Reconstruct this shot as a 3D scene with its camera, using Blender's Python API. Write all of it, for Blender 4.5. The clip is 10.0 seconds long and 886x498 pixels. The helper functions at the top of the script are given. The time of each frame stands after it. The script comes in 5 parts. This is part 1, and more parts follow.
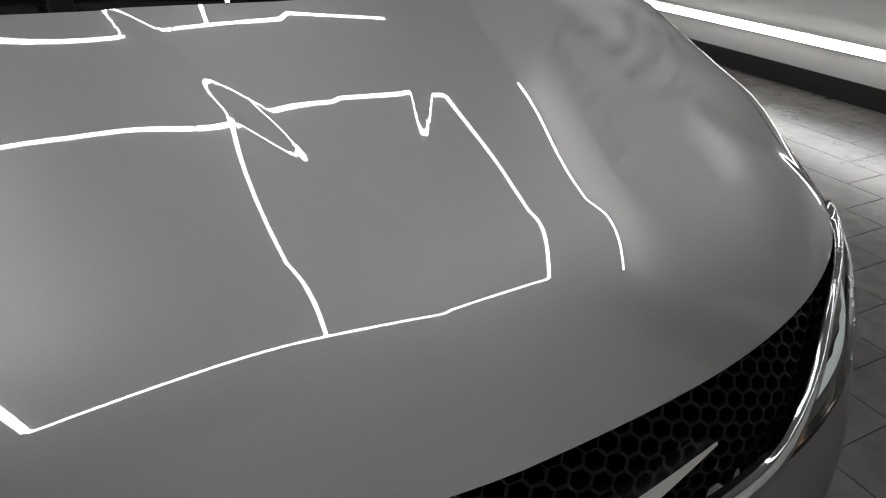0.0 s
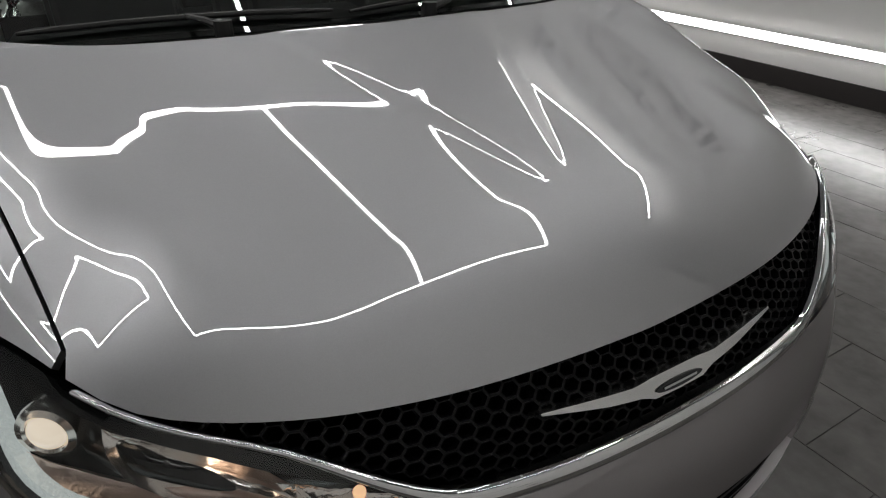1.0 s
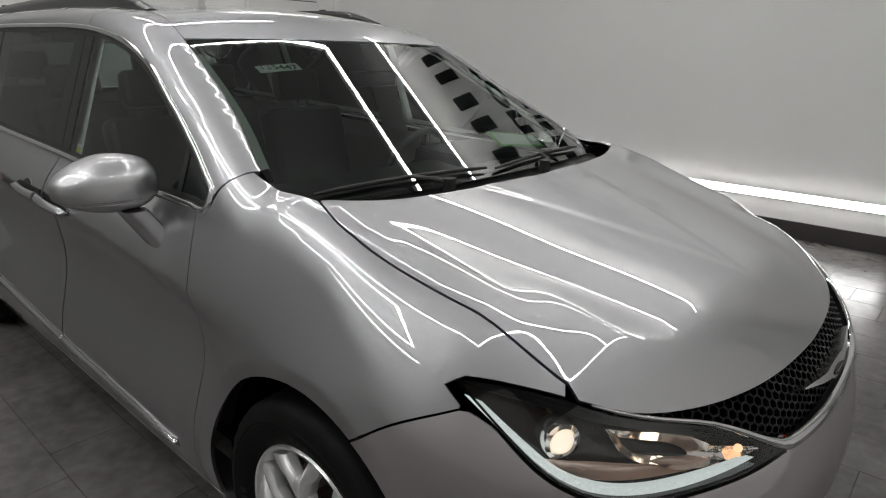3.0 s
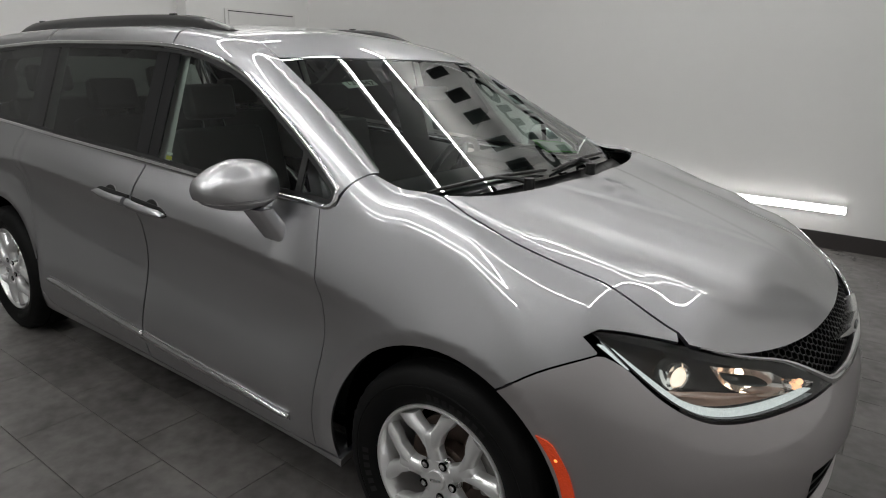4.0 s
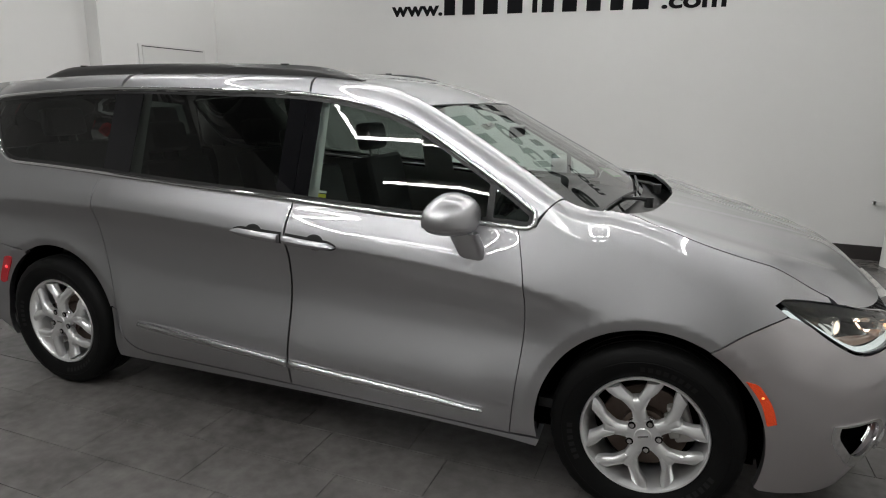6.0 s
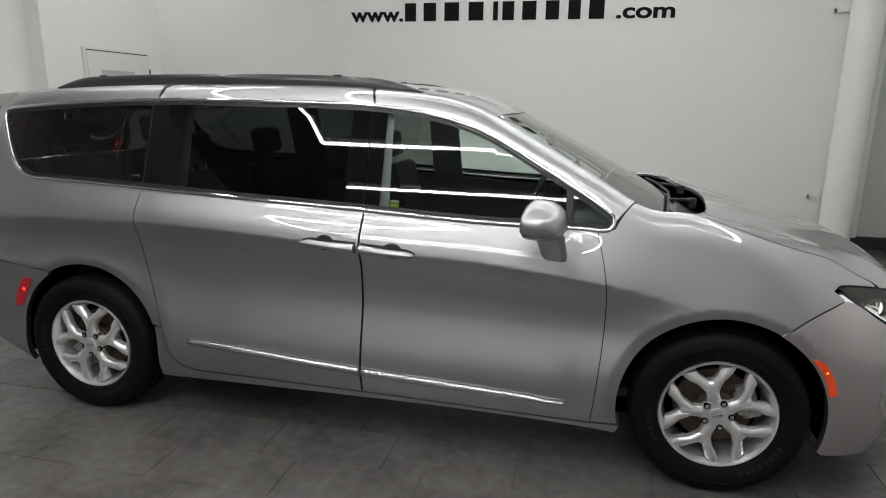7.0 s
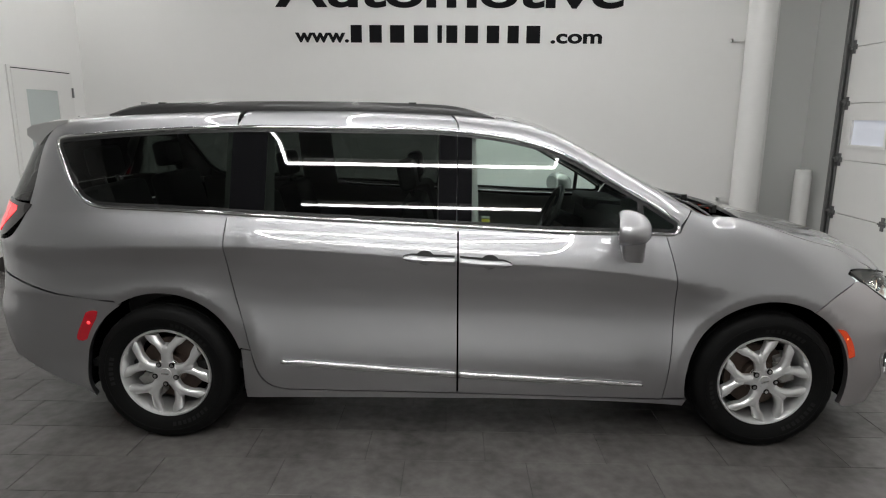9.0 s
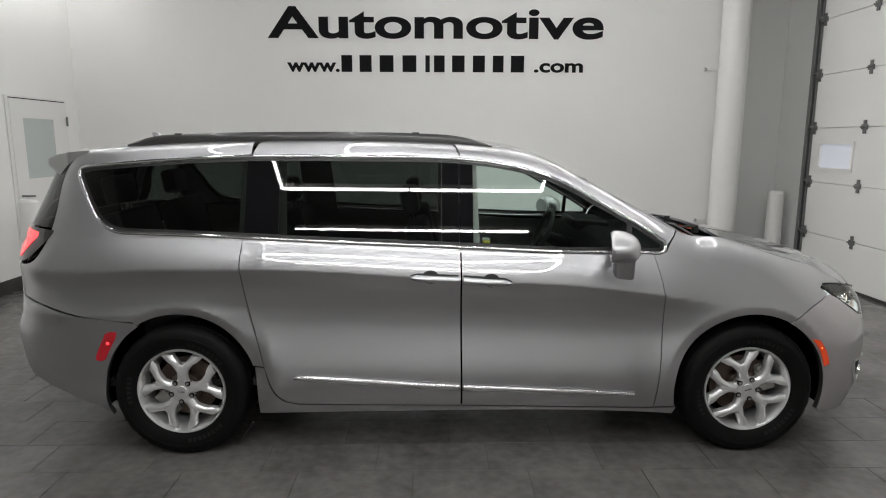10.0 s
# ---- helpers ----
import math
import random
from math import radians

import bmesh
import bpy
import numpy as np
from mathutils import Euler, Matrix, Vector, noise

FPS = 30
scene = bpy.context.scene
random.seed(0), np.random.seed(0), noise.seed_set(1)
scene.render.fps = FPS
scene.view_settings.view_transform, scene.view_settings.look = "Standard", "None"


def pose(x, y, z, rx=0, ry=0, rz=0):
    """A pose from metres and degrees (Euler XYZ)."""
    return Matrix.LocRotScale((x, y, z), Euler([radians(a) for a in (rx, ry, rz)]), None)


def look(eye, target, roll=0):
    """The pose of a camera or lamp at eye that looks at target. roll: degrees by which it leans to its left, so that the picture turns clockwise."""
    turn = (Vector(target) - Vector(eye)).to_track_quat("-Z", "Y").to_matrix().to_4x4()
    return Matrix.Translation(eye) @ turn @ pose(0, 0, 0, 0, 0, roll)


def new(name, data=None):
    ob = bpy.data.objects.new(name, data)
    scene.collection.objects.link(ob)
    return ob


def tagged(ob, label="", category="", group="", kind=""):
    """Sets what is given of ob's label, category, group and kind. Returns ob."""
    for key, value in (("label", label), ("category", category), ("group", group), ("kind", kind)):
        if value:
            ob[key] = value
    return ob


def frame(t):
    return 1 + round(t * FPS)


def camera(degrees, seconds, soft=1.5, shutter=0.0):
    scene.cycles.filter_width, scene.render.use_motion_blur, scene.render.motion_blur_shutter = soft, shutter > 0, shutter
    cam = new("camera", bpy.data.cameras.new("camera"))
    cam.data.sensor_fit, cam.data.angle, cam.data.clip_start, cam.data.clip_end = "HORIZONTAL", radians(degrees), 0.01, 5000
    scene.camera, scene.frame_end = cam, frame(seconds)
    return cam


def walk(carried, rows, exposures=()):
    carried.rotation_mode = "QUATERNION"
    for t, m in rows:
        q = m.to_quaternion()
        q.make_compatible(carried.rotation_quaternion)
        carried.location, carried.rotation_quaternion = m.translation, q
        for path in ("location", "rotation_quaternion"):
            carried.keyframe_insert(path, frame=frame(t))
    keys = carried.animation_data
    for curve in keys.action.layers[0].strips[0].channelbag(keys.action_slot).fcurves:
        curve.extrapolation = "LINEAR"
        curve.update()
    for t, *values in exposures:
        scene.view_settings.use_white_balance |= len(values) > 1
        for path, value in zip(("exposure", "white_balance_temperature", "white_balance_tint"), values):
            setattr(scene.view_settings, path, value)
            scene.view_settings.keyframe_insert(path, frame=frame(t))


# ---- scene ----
cam = camera(70.7, 10.0, soft=1.1)
PATH = [
    (0, (2.741, -0.241, 1.345), (1.294, 0.462, 0.411), 0.85),
    (0.5, (2.832, -0.425, 1.402), (1.417, 0.327, 0.457), 0.9),
    (1, (2.887, -0.654, 1.425), (1.401, 0.238, 0.427), 0.0),
    (1.5, (2.926, -0.981, 1.459), (1.54, 0.063, 0.465), 0.9),
    (2, (2.808, -1.221, 1.462), (1.457, -0.032, 0.589), 1.3),
    (2.5, (2.705, -1.461, 1.511), (1.389, -0.122, 0.819), 1.3),
    (4, (2.489, -2.261, 1.553), (1.359, -0.709, 0.99), 1.5),
    (4.5, (2.329, -2.534, 1.569), (1.301, -0.909, 1.022), 1.4),
    (5, (2.16, -2.852, 1.621), (1.228, -1.156, 1.115), 1.3),
    (5.5, (1.894, -3.057, 1.591), (1.075, -1.297, 1.11), 1.2),
    (7, (0.94, -3.561, 1.629), (0.51, -1.663, 1.169), 0.8),
    (7.5, (0.602, -3.643, 1.643), (0.318, -1.716, 1.187), 0.8),
    (8, (0.333, -3.799, 1.66), (0.167, -1.857, 1.21), 0.7),
    (8.5, (0.115, -3.914, 1.673), (0.027, -1.966, 1.229), 0.6),
    (9, (-0.057, -3.98, 1.679), (-0.089, -2.024, 1.263), 0.4),
    (9.5, (-0.154, -4.098, 1.696), (-0.147, -2.133, 1.327), 0.3),
    (10, (-0.178, -4.187, 1.705), (-0.148, -2.217, 1.362), 0.1),
]
walk(cam, [(t, look(eye, target, roll)) for t, eye, target, roll in PATH], [(0, -0.68), (1, -0.50), (2, -0.15), (3, 0.05), (4, 0.13), (5, 0.25), (7, 0.42), (10, 0.48)])

# ---- light ----
world = bpy.data.worlds.new("world")
world.use_nodes = True
world.node_tree.nodes["Background"].inputs["Color"].default_value = (0.5, 0.5, 0.5, 1)
world.node_tree.nodes["Background"].inputs["Strength"].default_value = 0.02
scene.world = world
scene.view_settings.exposure = 0.0
STRIP_POWER, DIM_POWER, WASH_POWER, WALL_STRIP_POWER = 42.0, 25.0, 36.0, 28.0
FRAME_X, LINES_ABOVE = (-0.9, 2.95), (-1.95, 0.3, 1.95)
SIDE_FRAMES = ((-1.9, 1.3, (-4.25, -2.4)),)
SINGLE_LINES = ((-1.9, 1.3, -5.25),)
WASH_LINE = (-2.4, 3.4, 4.20, 4.85)
WEST_LINE, REAR_CROSS = (-4.55, 2.6, 4.2), (-2.2, -1.95, 1.95)


# ---- materials ----
def material(name, color, rough=0.5, metal=0.0, noise_scale=0.0, spread=0.0, bump=0.0, bump_scale=0.0, coat=0.0, coat_rough=0.03, emit=None, power=0.0, random_spread=0.0, spec=0.5, in_place=False):
    m = bpy.data.materials.new(name)
    m.use_nodes = True
    nt = m.node_tree
    b = nt.nodes["Principled BSDF"]
    b.inputs["Base Color"].default_value = (*color, 1)
    b.inputs["Roughness"].default_value = rough
    b.inputs["Metallic"].default_value = metal
    b.inputs["Coat Weight"].default_value = coat
    b.inputs["Coat Roughness"].default_value = coat_rough
    b.inputs["Specular IOR Level"].default_value = spec
    if emit:
        b.inputs["Emission Color"].default_value = (*emit, 1)
        b.inputs["Emission Strength"].default_value = power
    if in_place:
        where = nt.nodes.new("ShaderNodeNewGeometry").outputs["Position"]
    else:
        where = nt.nodes.new("ShaderNodeTexCoord").outputs["Object"]
    if spread or random_spread:
        rgb = nt.nodes.new("ShaderNodeHueSaturation")
        rgb.inputs["Color"].default_value = (*color, 1)
        total = None
        if spread:
            for scale, share in ((noise_scale, 0.6), (noise_scale * 7, 0.4)):
                t = nt.nodes.new("ShaderNodeTexNoise")
                t.inputs["Scale"].default_value, t.inputs["Detail"].default_value = scale, 6
                nt.links.new(where, t.inputs["Vector"])
                f = nt.nodes.new("ShaderNodeMath")
                f.operation = "MULTIPLY_ADD"
                nt.links.new(t.outputs["Fac"], f.inputs[0])
                f.inputs[1].default_value = 2 * spread * share
                if total:
                    nt.links.new(total, f.inputs[2])
                else:
                    f.inputs[2].default_value = 1 - spread
                total = f.outputs[0]
        if random_spread:
            info = nt.nodes.new("ShaderNodeObjectInfo")
            f = nt.nodes.new("ShaderNodeMath")
            f.operation = "MULTIPLY_ADD"
            nt.links.new(info.outputs["Random"], f.inputs[0])
            f.inputs[1].default_value = 2 * random_spread
            if total:
                g = nt.nodes.new("ShaderNodeMath")
                g.operation = "SUBTRACT"
                nt.links.new(total, g.inputs[0])
                g.inputs[1].default_value = random_spread
                nt.links.new(g.outputs[0], f.inputs[2])
            else:
                f.inputs[2].default_value = 1 - random_spread
            total = f.outputs[0]
        nt.links.new(total, rgb.inputs["Value"])
        nt.links.new(rgb.outputs["Color"], b.inputs["Base Color"])
    if bump:
        t = nt.nodes.new("ShaderNodeTexNoise")
        t.inputs["Scale"].default_value, t.inputs["Detail"].default_value = bump_scale, 5
        nt.links.new(where, t.inputs["Vector"])
        u = nt.nodes.new("ShaderNodeBump")
        u.inputs["Strength"].default_value, u.inputs["Distance"].default_value = 1.0, bump
        nt.links.new(t.outputs["Fac"], u.inputs["Height"])
        nt.links.new(u.outputs["Normal"], b.inputs["Normal"])
    return m


def glass(name, tint, gloss=1.0, ior=1.5):
    """A thin pane: what is behind it, tinted, under a mirror image of what is before it."""
    m = bpy.data.materials.new(name)
    m.use_nodes = True
    nt = m.node_tree
    nt.nodes.remove(nt.nodes["Principled BSDF"])
    clear, shine, mix, fres = (nt.nodes.new("ShaderNode" + k) for k in ("BsdfTransparent", "BsdfGlossy", "MixShader", "Fresnel"))
    clear.inputs["Color"].default_value = (*tint, 1)
    shine.inputs["Color"].default_value = (gloss, gloss, gloss, 1)
    shine.inputs["Roughness"].default_value = 0.004
    fres.inputs["IOR"].default_value = ior
    nt.links.new(fres.outputs["Fac"], mix.inputs["Fac"])
    nt.links.new(clear.outputs["BSDF"], mix.inputs[1])
    nt.links.new(shine.outputs["BSDF"], mix.inputs[2])
    nt.links.new(mix.outputs["Shader"], nt.nodes["Material Output"].inputs["Surface"])
    return m


def paint_material(name, color, haze):
    """Metallic lacquer: aluminium flakes, laid nearly flat, in a grey ground under a clear coat."""
    m = bpy.data.materials.new(name)
    m.use_nodes = True
    nt = m.node_tree
    nt.nodes.remove(nt.nodes["Principled BSDF"])
    flakes, ground, coat, body, mix, fres = (nt.nodes.new("ShaderNode" + k) for k in ("BsdfAnisotropic", "BsdfDiffuse", "BsdfAnisotropic", "MixShader", "MixShader", "Fresnel"))
    co = nt.nodes.new("ShaderNodeTexCoord")
    v = nt.nodes.new("ShaderNodeTexVoronoi")
    v.inputs["Scale"].default_value = 900
    nt.links.new(co.outputs["Object"], v.inputs["Vector"])
    h = nt.nodes.new("ShaderNodeHueSaturation")
    h.inputs["Color"].default_value = (*color, 1)
    f = nt.nodes.new("ShaderNodeMapRange")
    f.inputs["To Min"].default_value, f.inputs["To Max"].default_value = 0.96, 1.04
    nt.links.new(v.outputs["Color"], f.inputs["Value"])
    nt.links.new(f.outputs["Result"], h.inputs["Value"])
    nt.links.new(h.outputs["Color"], flakes.inputs["Color"])
    flakes.distribution = "BECKMANN"
    flakes.inputs["Roughness"].default_value = FLAKE_ROUGH
    ground.inputs["Color"].default_value = (*(0.55 * q for q in color), 1)
    coat.distribution = "GGX"
    coat.inputs["Roughness"].default_value = 0.002
    coat.inputs["Color"].default_value = (1, 1, 1, 1)
    body.inputs["Fac"].default_value = haze
    fres.inputs["IOR"].default_value = 2.0
    nt.links.new(flakes.outputs["BSDF"], body.inputs[1])
    nt.links.new(ground.outputs["BSDF"], body.inputs[2])
    nt.links.new(fres.outputs["Fac"], mix.inputs["Fac"])
    nt.links.new(body.outputs["Shader"], mix.inputs[1])
    nt.links.new(coat.outputs["BSDF"], mix.inputs[2])
    nt.links.new(mix.outputs["Shader"], nt.nodes["Material Output"].inputs["Surface"])
    return m


FLAKE_ROUGH = 0.50
PAINT = paint_material("silver_paint", (0.49, 0.49, 0.505), 0.08)
# body silver with the bumper's pinkish, lighter reflection put into the colour
BUMPER_REFLECT_PAINT = paint_material("silver_paint_pink_reflection", (0.58, 0.55, 0.56), 0.12)
CHROME = material("chrome", (0.78, 0.78, 0.78), rough=0.08, metal=1.0)
BADGE = material("polished_badge", (0.82, 0.81, 0.80), rough=0.2, metal=1.0)
MIRROR = material("dark_mirror", (0.25, 0.255, 0.26), rough=0.01, metal=1.0)
SATIN = material("satin_chrome", (0.62, 0.62, 0.62), rough=0.22, metal=1.0)
ALLOY = material("alloy", (0.88, 0.88, 0.88), rough=0.34, metal=0.75, coat=0.4, coat_rough=0.1, noise_scale=30, spread=0.04)
DISC = material("brake_iron", (0.16, 0.12, 0.10), rough=0.5, metal=0.6, noise_scale=40, spread=0.3)
CALIPER = material("brake_caliper", (0.45, 0.44, 0.42), rough=0.5, metal=0.5, noise_scale=60, spread=0.2)
RUBBER = material("tyre_rubber", (0.006, 0.006, 0.006), rough=0.62, spec=0.14, noise_scale=25, spread=0.2, bump=0.0006, bump_scale=300)
LETTER = material("tyre_lettering", (0.014, 0.014, 0.014), rough=0.55, spec=0.2)
BLACK_GLOSS = material("gloss_black", (0.006, 0.006, 0.007), rough=0.015)
BLACK_TRIM = material("black_plastic", (0.014, 0.014, 0.014), rough=0.42, bump=0.0003, bump_scale=500)
GRILLE_BLACK = material("grille_black", (0.004, 0.004, 0.0045), rough=0.34, spec=0.22)
# near-black without gloss: the shade inside gaps and hollows put into the colour
VOID = material("cavity_shade", (0.002, 0.002, 0.002), rough=0.9, spec=0.0)
RACK = material("roof_rail_grey", (0.030, 0.029, 0.029), rough=0.32, coat=0.2)
SEAT = material("black_leather", (0.10, 0.10, 0.10), rough=0.42, noise_scale=12, spread=0.1, bump=0.0008, bump_scale=200)
DASH = material("dashboard_vinyl", (0.032, 0.032, 0.034), rough=0.5, bump=0.0005, bump_scale=250)
HEADLINER = material("grey_headlining", (0.55, 0.54, 0.52), rough=0.9, noise_scale=60, spread=0.05)
DOOR_TRIM = material("door_trim", (0.50, 0.485, 0.46), rough=0.6, bump=0.0004, bump_scale=250)
CLEAR = glass("windscreen_glass", (0.74, 0.87, 0.81), ior=2.1)
DOOR_GLASS = glass("door_glass", (0.82, 0.91, 0.87), ior=1.55)
PRIVACY = glass("privacy_glass", (0.20, 0.225, 0.21), ior=1.52)
LENS = glass("lamp_lens", (0.95, 0.95, 0.95))
LAMP_BLACK = material("lamp_bezel", (0.030, 0.025, 0.022), rough=0.12, spec=0.7)
COPPER = material("warm_lamp_reflector", (0.70, 0.56, 0.49), rough=0.28, metal=0.9, bump=0.002, bump_scale=90)
BOWL = material("lamp_reflector", (0.92, 0.88, 0.84), rough=0.14, metal=0.92)
GUIDE = material("light_guide", (0.72, 0.76, 0.75), rough=0.18, metal=0.5, bump=0.012, bump_scale=110, noise_scale=70, spread=0.35, emit=(0.90, 1.0, 0.98), power=0.50)
PROJECTOR = material("projector_lens", (0.8, 0.75, 0.65), rough=0.05, coat=1.0, emit=(1.0, 0.86, 0.68), power=0.95)
BULB_WARM = material("turn_bulb", (0.7, 0.35, 0.12), rough=0.2, emit=(1.0, 0.62, 0.36), power=1.2)
BULB_WHITE = material("high_beam_bulb", (0.9, 0.85, 0.8), rough=0.2, emit=(1.0, 0.84, 0.66), power=3.5)
AMBER = material("amber_reflector", (0.60, 0.07, 0.012), rough=0.12, coat=1.0, noise_scale=14, spread=0.4, bump=0.003, bump_scale=160, emit=(1.0, 0.06, 0.01), power=0.16)
AMBER_LIT = material("amber_bulb", (0.9, 0.3, 0.05), rough=0.2, emit=(1.0, 0.26, 0.06), power=1.6)
RED = material("red_reflector", (0.45, 0.01, 0.02), rough=0.12, coat=1.0, bump=0.001, bump_scale=160, emit=(0.9, 0.02, 0.04), power=0.04)
RED_LIT = material("tail_lamp_red", (0.8, 0.03, 0.04), rough=0.15, coat=1.0, emit=(1.0, 0.05, 0.06), power=1.0)
SMOKED = material("smoked_lamp", (0.012, 0.008, 0.008), rough=0.05, coat=0.5)
WALL = material("white_wall_paint", (0.82, 0.815, 0.80), rough=0.62, noise_scale=1.3, spread=0.03, bump=0.0008, bump_scale=180)
WALL_FAR = material("far_wall_paint", (0.80, 0.80, 0.79), rough=0.7, noise_scale=1.3, spread=0.05)
# same finish as WALL in a darker grey
WALL_GREY = material("pale_grey_wall", (0.60, 0.605, 0.59), rough=0.62, noise_scale=1.3, spread=0.03, bump=0.0008, bump_scale=180)
# wall colour darkened so that the car's side reflects a dimmer room
WALL_DIMMED = material("dimmed_wall", (0.42, 0.42, 0.41), rough=0.7, noise_scale=1.3, spread=0.05)
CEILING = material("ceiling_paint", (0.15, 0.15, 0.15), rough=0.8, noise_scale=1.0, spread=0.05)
BASE = material("black_baseboard_rubber", (0.035, 0.03, 0.029), rough=0.45, noise_scale=6, spread=0.15)
GROUT = material("floor_grout", (0.06, 0.056, 0.054), rough=0.85, noise_scale=40, spread=0.2)
TILE = material("charcoal_floor_tile", (0.130, 0.122, 0.118), rough=0.27, noise_scale=2.2, spread=1.1, bump=0.0006, bump_scale=60, random_spread=0.07, in_place=True)
DOOR_WHITE = material("white_door_paint", (0.76, 0.755, 0.74), rough=0.4, noise_scale=2, spread=0.02)
FROSTED = material("frosted_pane", (0.50, 0.55, 0.54), rough=0.25)
STEEL = material("galvanised_steel", (0.20, 0.20, 0.20), rough=0.45, metal=0.8, noise_scale=30, spread=0.2)
PIPE_WHITE = material("white_pipe_paint", (0.78, 0.775, 0.76), rough=0.35, noise_scale=2, spread=0.03)
SIGN_BLACK = material("black_wall_lettering", (0.010, 0.010, 0.011), rough=0.75, spec=0.08)
PAPER = material("white_sticker", (0.75, 0.78, 0.72), rough=0.6)
INK = material("green_ink", (0.06, 0.08, 0.06), rough=0.6)
LIME = material("green_paper", (0.25, 0.62, 0.20), rough=0.6)
YELLOW = material("yellow_label", (0.65, 0.60, 0.05), rough=0.5)
STRIP = material("lit_tube", (0.9, 0.9, 0.9), emit=(1.0, 1.0, 0.985), power=STRIP_POWER)
STRIP_DIM = material("lit_tube_dimmed", (0.9, 0.9, 0.9), emit=(1.0, 1.0, 0.985), power=DIM_POWER)
STRIP_WASH = material("lit_tube_at_wall", (0.9, 0.9, 0.9), emit=(1.0, 1.0, 0.985), power=WASH_POWER)
WALL_STRIP = material("lit_wall_tube", (0.9, 0.9, 0.9), emit=(1.0, 0.995, 0.98), power=WALL_STRIP_POWER)


# ---- building helpers ----
def mesh_part(name, verts, faces, mat, parent=None, label="", smooth=False, normals=None):
    me = bpy.data.meshes.new(name)
    me.from_pydata([tuple(v) for v in verts], [], [tuple(f) for f in faces])
    me.materials.append(mat)
    if smooth or normals is not None:
        me.polygons.foreach_set("use_smooth", [True] * len(me.polygons))
    if normals is not None:
        me.normals_split_custom_set([tuple(n) for n in normals])
    ob = new(name, me)
    if parent:
        ob.parent = parent
    return tagged(ob, label)


def part(name, bm, mat, parent=None, label="", smooth=False):
    me = bpy.data.meshes.new(name)
    bm.normal_update()
    bm.to_mesh(me)
    bm.free()
    me.materials.append(mat)
    if smooth:
        me.polygons.foreach_set("use_smooth", [True] * len(me.polygons))
        me.set_sharp_from_angle(angle=radians(35))
    ob = new(name, me)
    if parent:
        ob.parent = parent
    return tagged(ob, label)


def box(bm, x0, x1, y0, y1, z0, z1, bevel=0.0):
    m = Matrix.LocRotScale(((x0 + x1) / 2, (y0 + y1) / 2, (z0 + z1) / 2), None, (abs(x1 - x0), abs(y1 - y0), abs(z1 - z0)))
    made = bmesh.ops.create_cube(bm, size=1, matrix=m)["verts"]
    if bevel:
        edges = list({e for v in made for e in v.link_edges})
        bmesh.ops.bevel(bm, geom=edges, offset=bevel, segments=2, profile=0.5, affect="EDGES")
    return bm


def box_part(name, dims, mat, parent=None, label="", bevel=0.0):
    return part(name, box(bmesh.new(), *dims, bevel=bevel), mat, parent, label)


def rod(bm, a, b, r0, r1=None, sides=16):
    a, b = Vector(a), Vector(b)
    turn = (b - a).to_track_quat("Z", "Y").to_matrix().to_4x4()
    m = Matrix.Translation((a + b) / 2) @ turn
    bmesh.ops.create_cone(bm, cap_ends=True, segments=sides, radius1=r0, radius2=r0 if r1 is None else r1, depth=(b - a).length, matrix=m)
    return bm


def tube(bm, points, radius, sides=10):
    """A round bar along a chain of points; radius is one number or one for each point."""
    pts = [Vector(p) for p in points]
    rs = radius if hasattr(radius, "__len__") else [radius] * len(pts)
    rings = []
    for i, p in enumerate(pts):
        d = (pts[min(i + 1, len(pts) - 1)] - pts[max(i - 1, 0)]).normalized()
        q = d.to_track_quat("Z", "Y")
        rings.append([bm.verts.new(p + q @ Vector((rs[i] * math.cos(2 * math.pi * k / sides), rs[i] * math.sin(2 * math.pi * k / sides), 0))) for k in range(sides)])
    for a, b in zip(rings, rings[1:]):
        for k in range(sides):
            bm.faces.new((a[k], a[(k + 1) % sides], b[(k + 1) % sides], b[k]))
    bm.faces.new(rings[0][::-1])
    bm.faces.new(rings[-1])
    return bm


def lathe(bm, profile, sides=64):
    """Turns (radius, y) pairs round the y axis."""
    rings = [[bm.verts.new((r * math.cos(2 * math.pi * k / sides), y, r * math.sin(2 * math.pi * k / sides))) for k in range(sides)] for r, y in profile]
    for a, b in zip(rings, rings[1:]):
        for k in range(sides):
            bm.faces.new((a[k], a[(k + 1) % sides], b[(k + 1) % sides], b[k]))
    return bm


def through_points(points, n=24):
    """A smooth open line through a few points."""
    p = np.array(points, float)
    s = np.r_[0, np.cumsum(np.linalg.norm(np.diff(p, axis=0), axis=1))]
    q = np.linspace(0, s[-1], n)
    return np.stack([spline(s, p[:, k])(q) for k in range(p.shape[1])], 1)


def chain(*pieces):
    """Joins lines end to end into one closed outline, leaving out doubled points."""
    out = []
    for piece in pieces:
        for q in piece:
            q = np.array(q, float)
            if not out or np.linalg.norm(q - out[-1]) > 1e-4:
                out.append(q)
    if np.linalg.norm(out[0] - out[-1]) < 1e-4:
        out.pop()
    return np.array(out)


def area(loop):
    x, y = loop[:, 0], loop[:, 1]
    return 0.5 * np.sum(x * np.roll(y, -1) - y * np.roll(x, -1))


def grown(loop, by):
    """The outline moved outwards by that much (inwards below nought)."""
    loop = np.array(loop, float)
    if area(loop) < 0:
        loop = loop[::-1]
    e = np.roll(loop, -1, 0) - loop
    n = np.stack([e[:, 1], -e[:, 0]], 1) / np.linalg.norm(e, axis=1, keepdims=True)
    m = n + np.roll(n, 1, 0)
    m /= np.maximum((m * m).sum(1, keepdims=True) / 2, 0.6)
    return loop + by * m


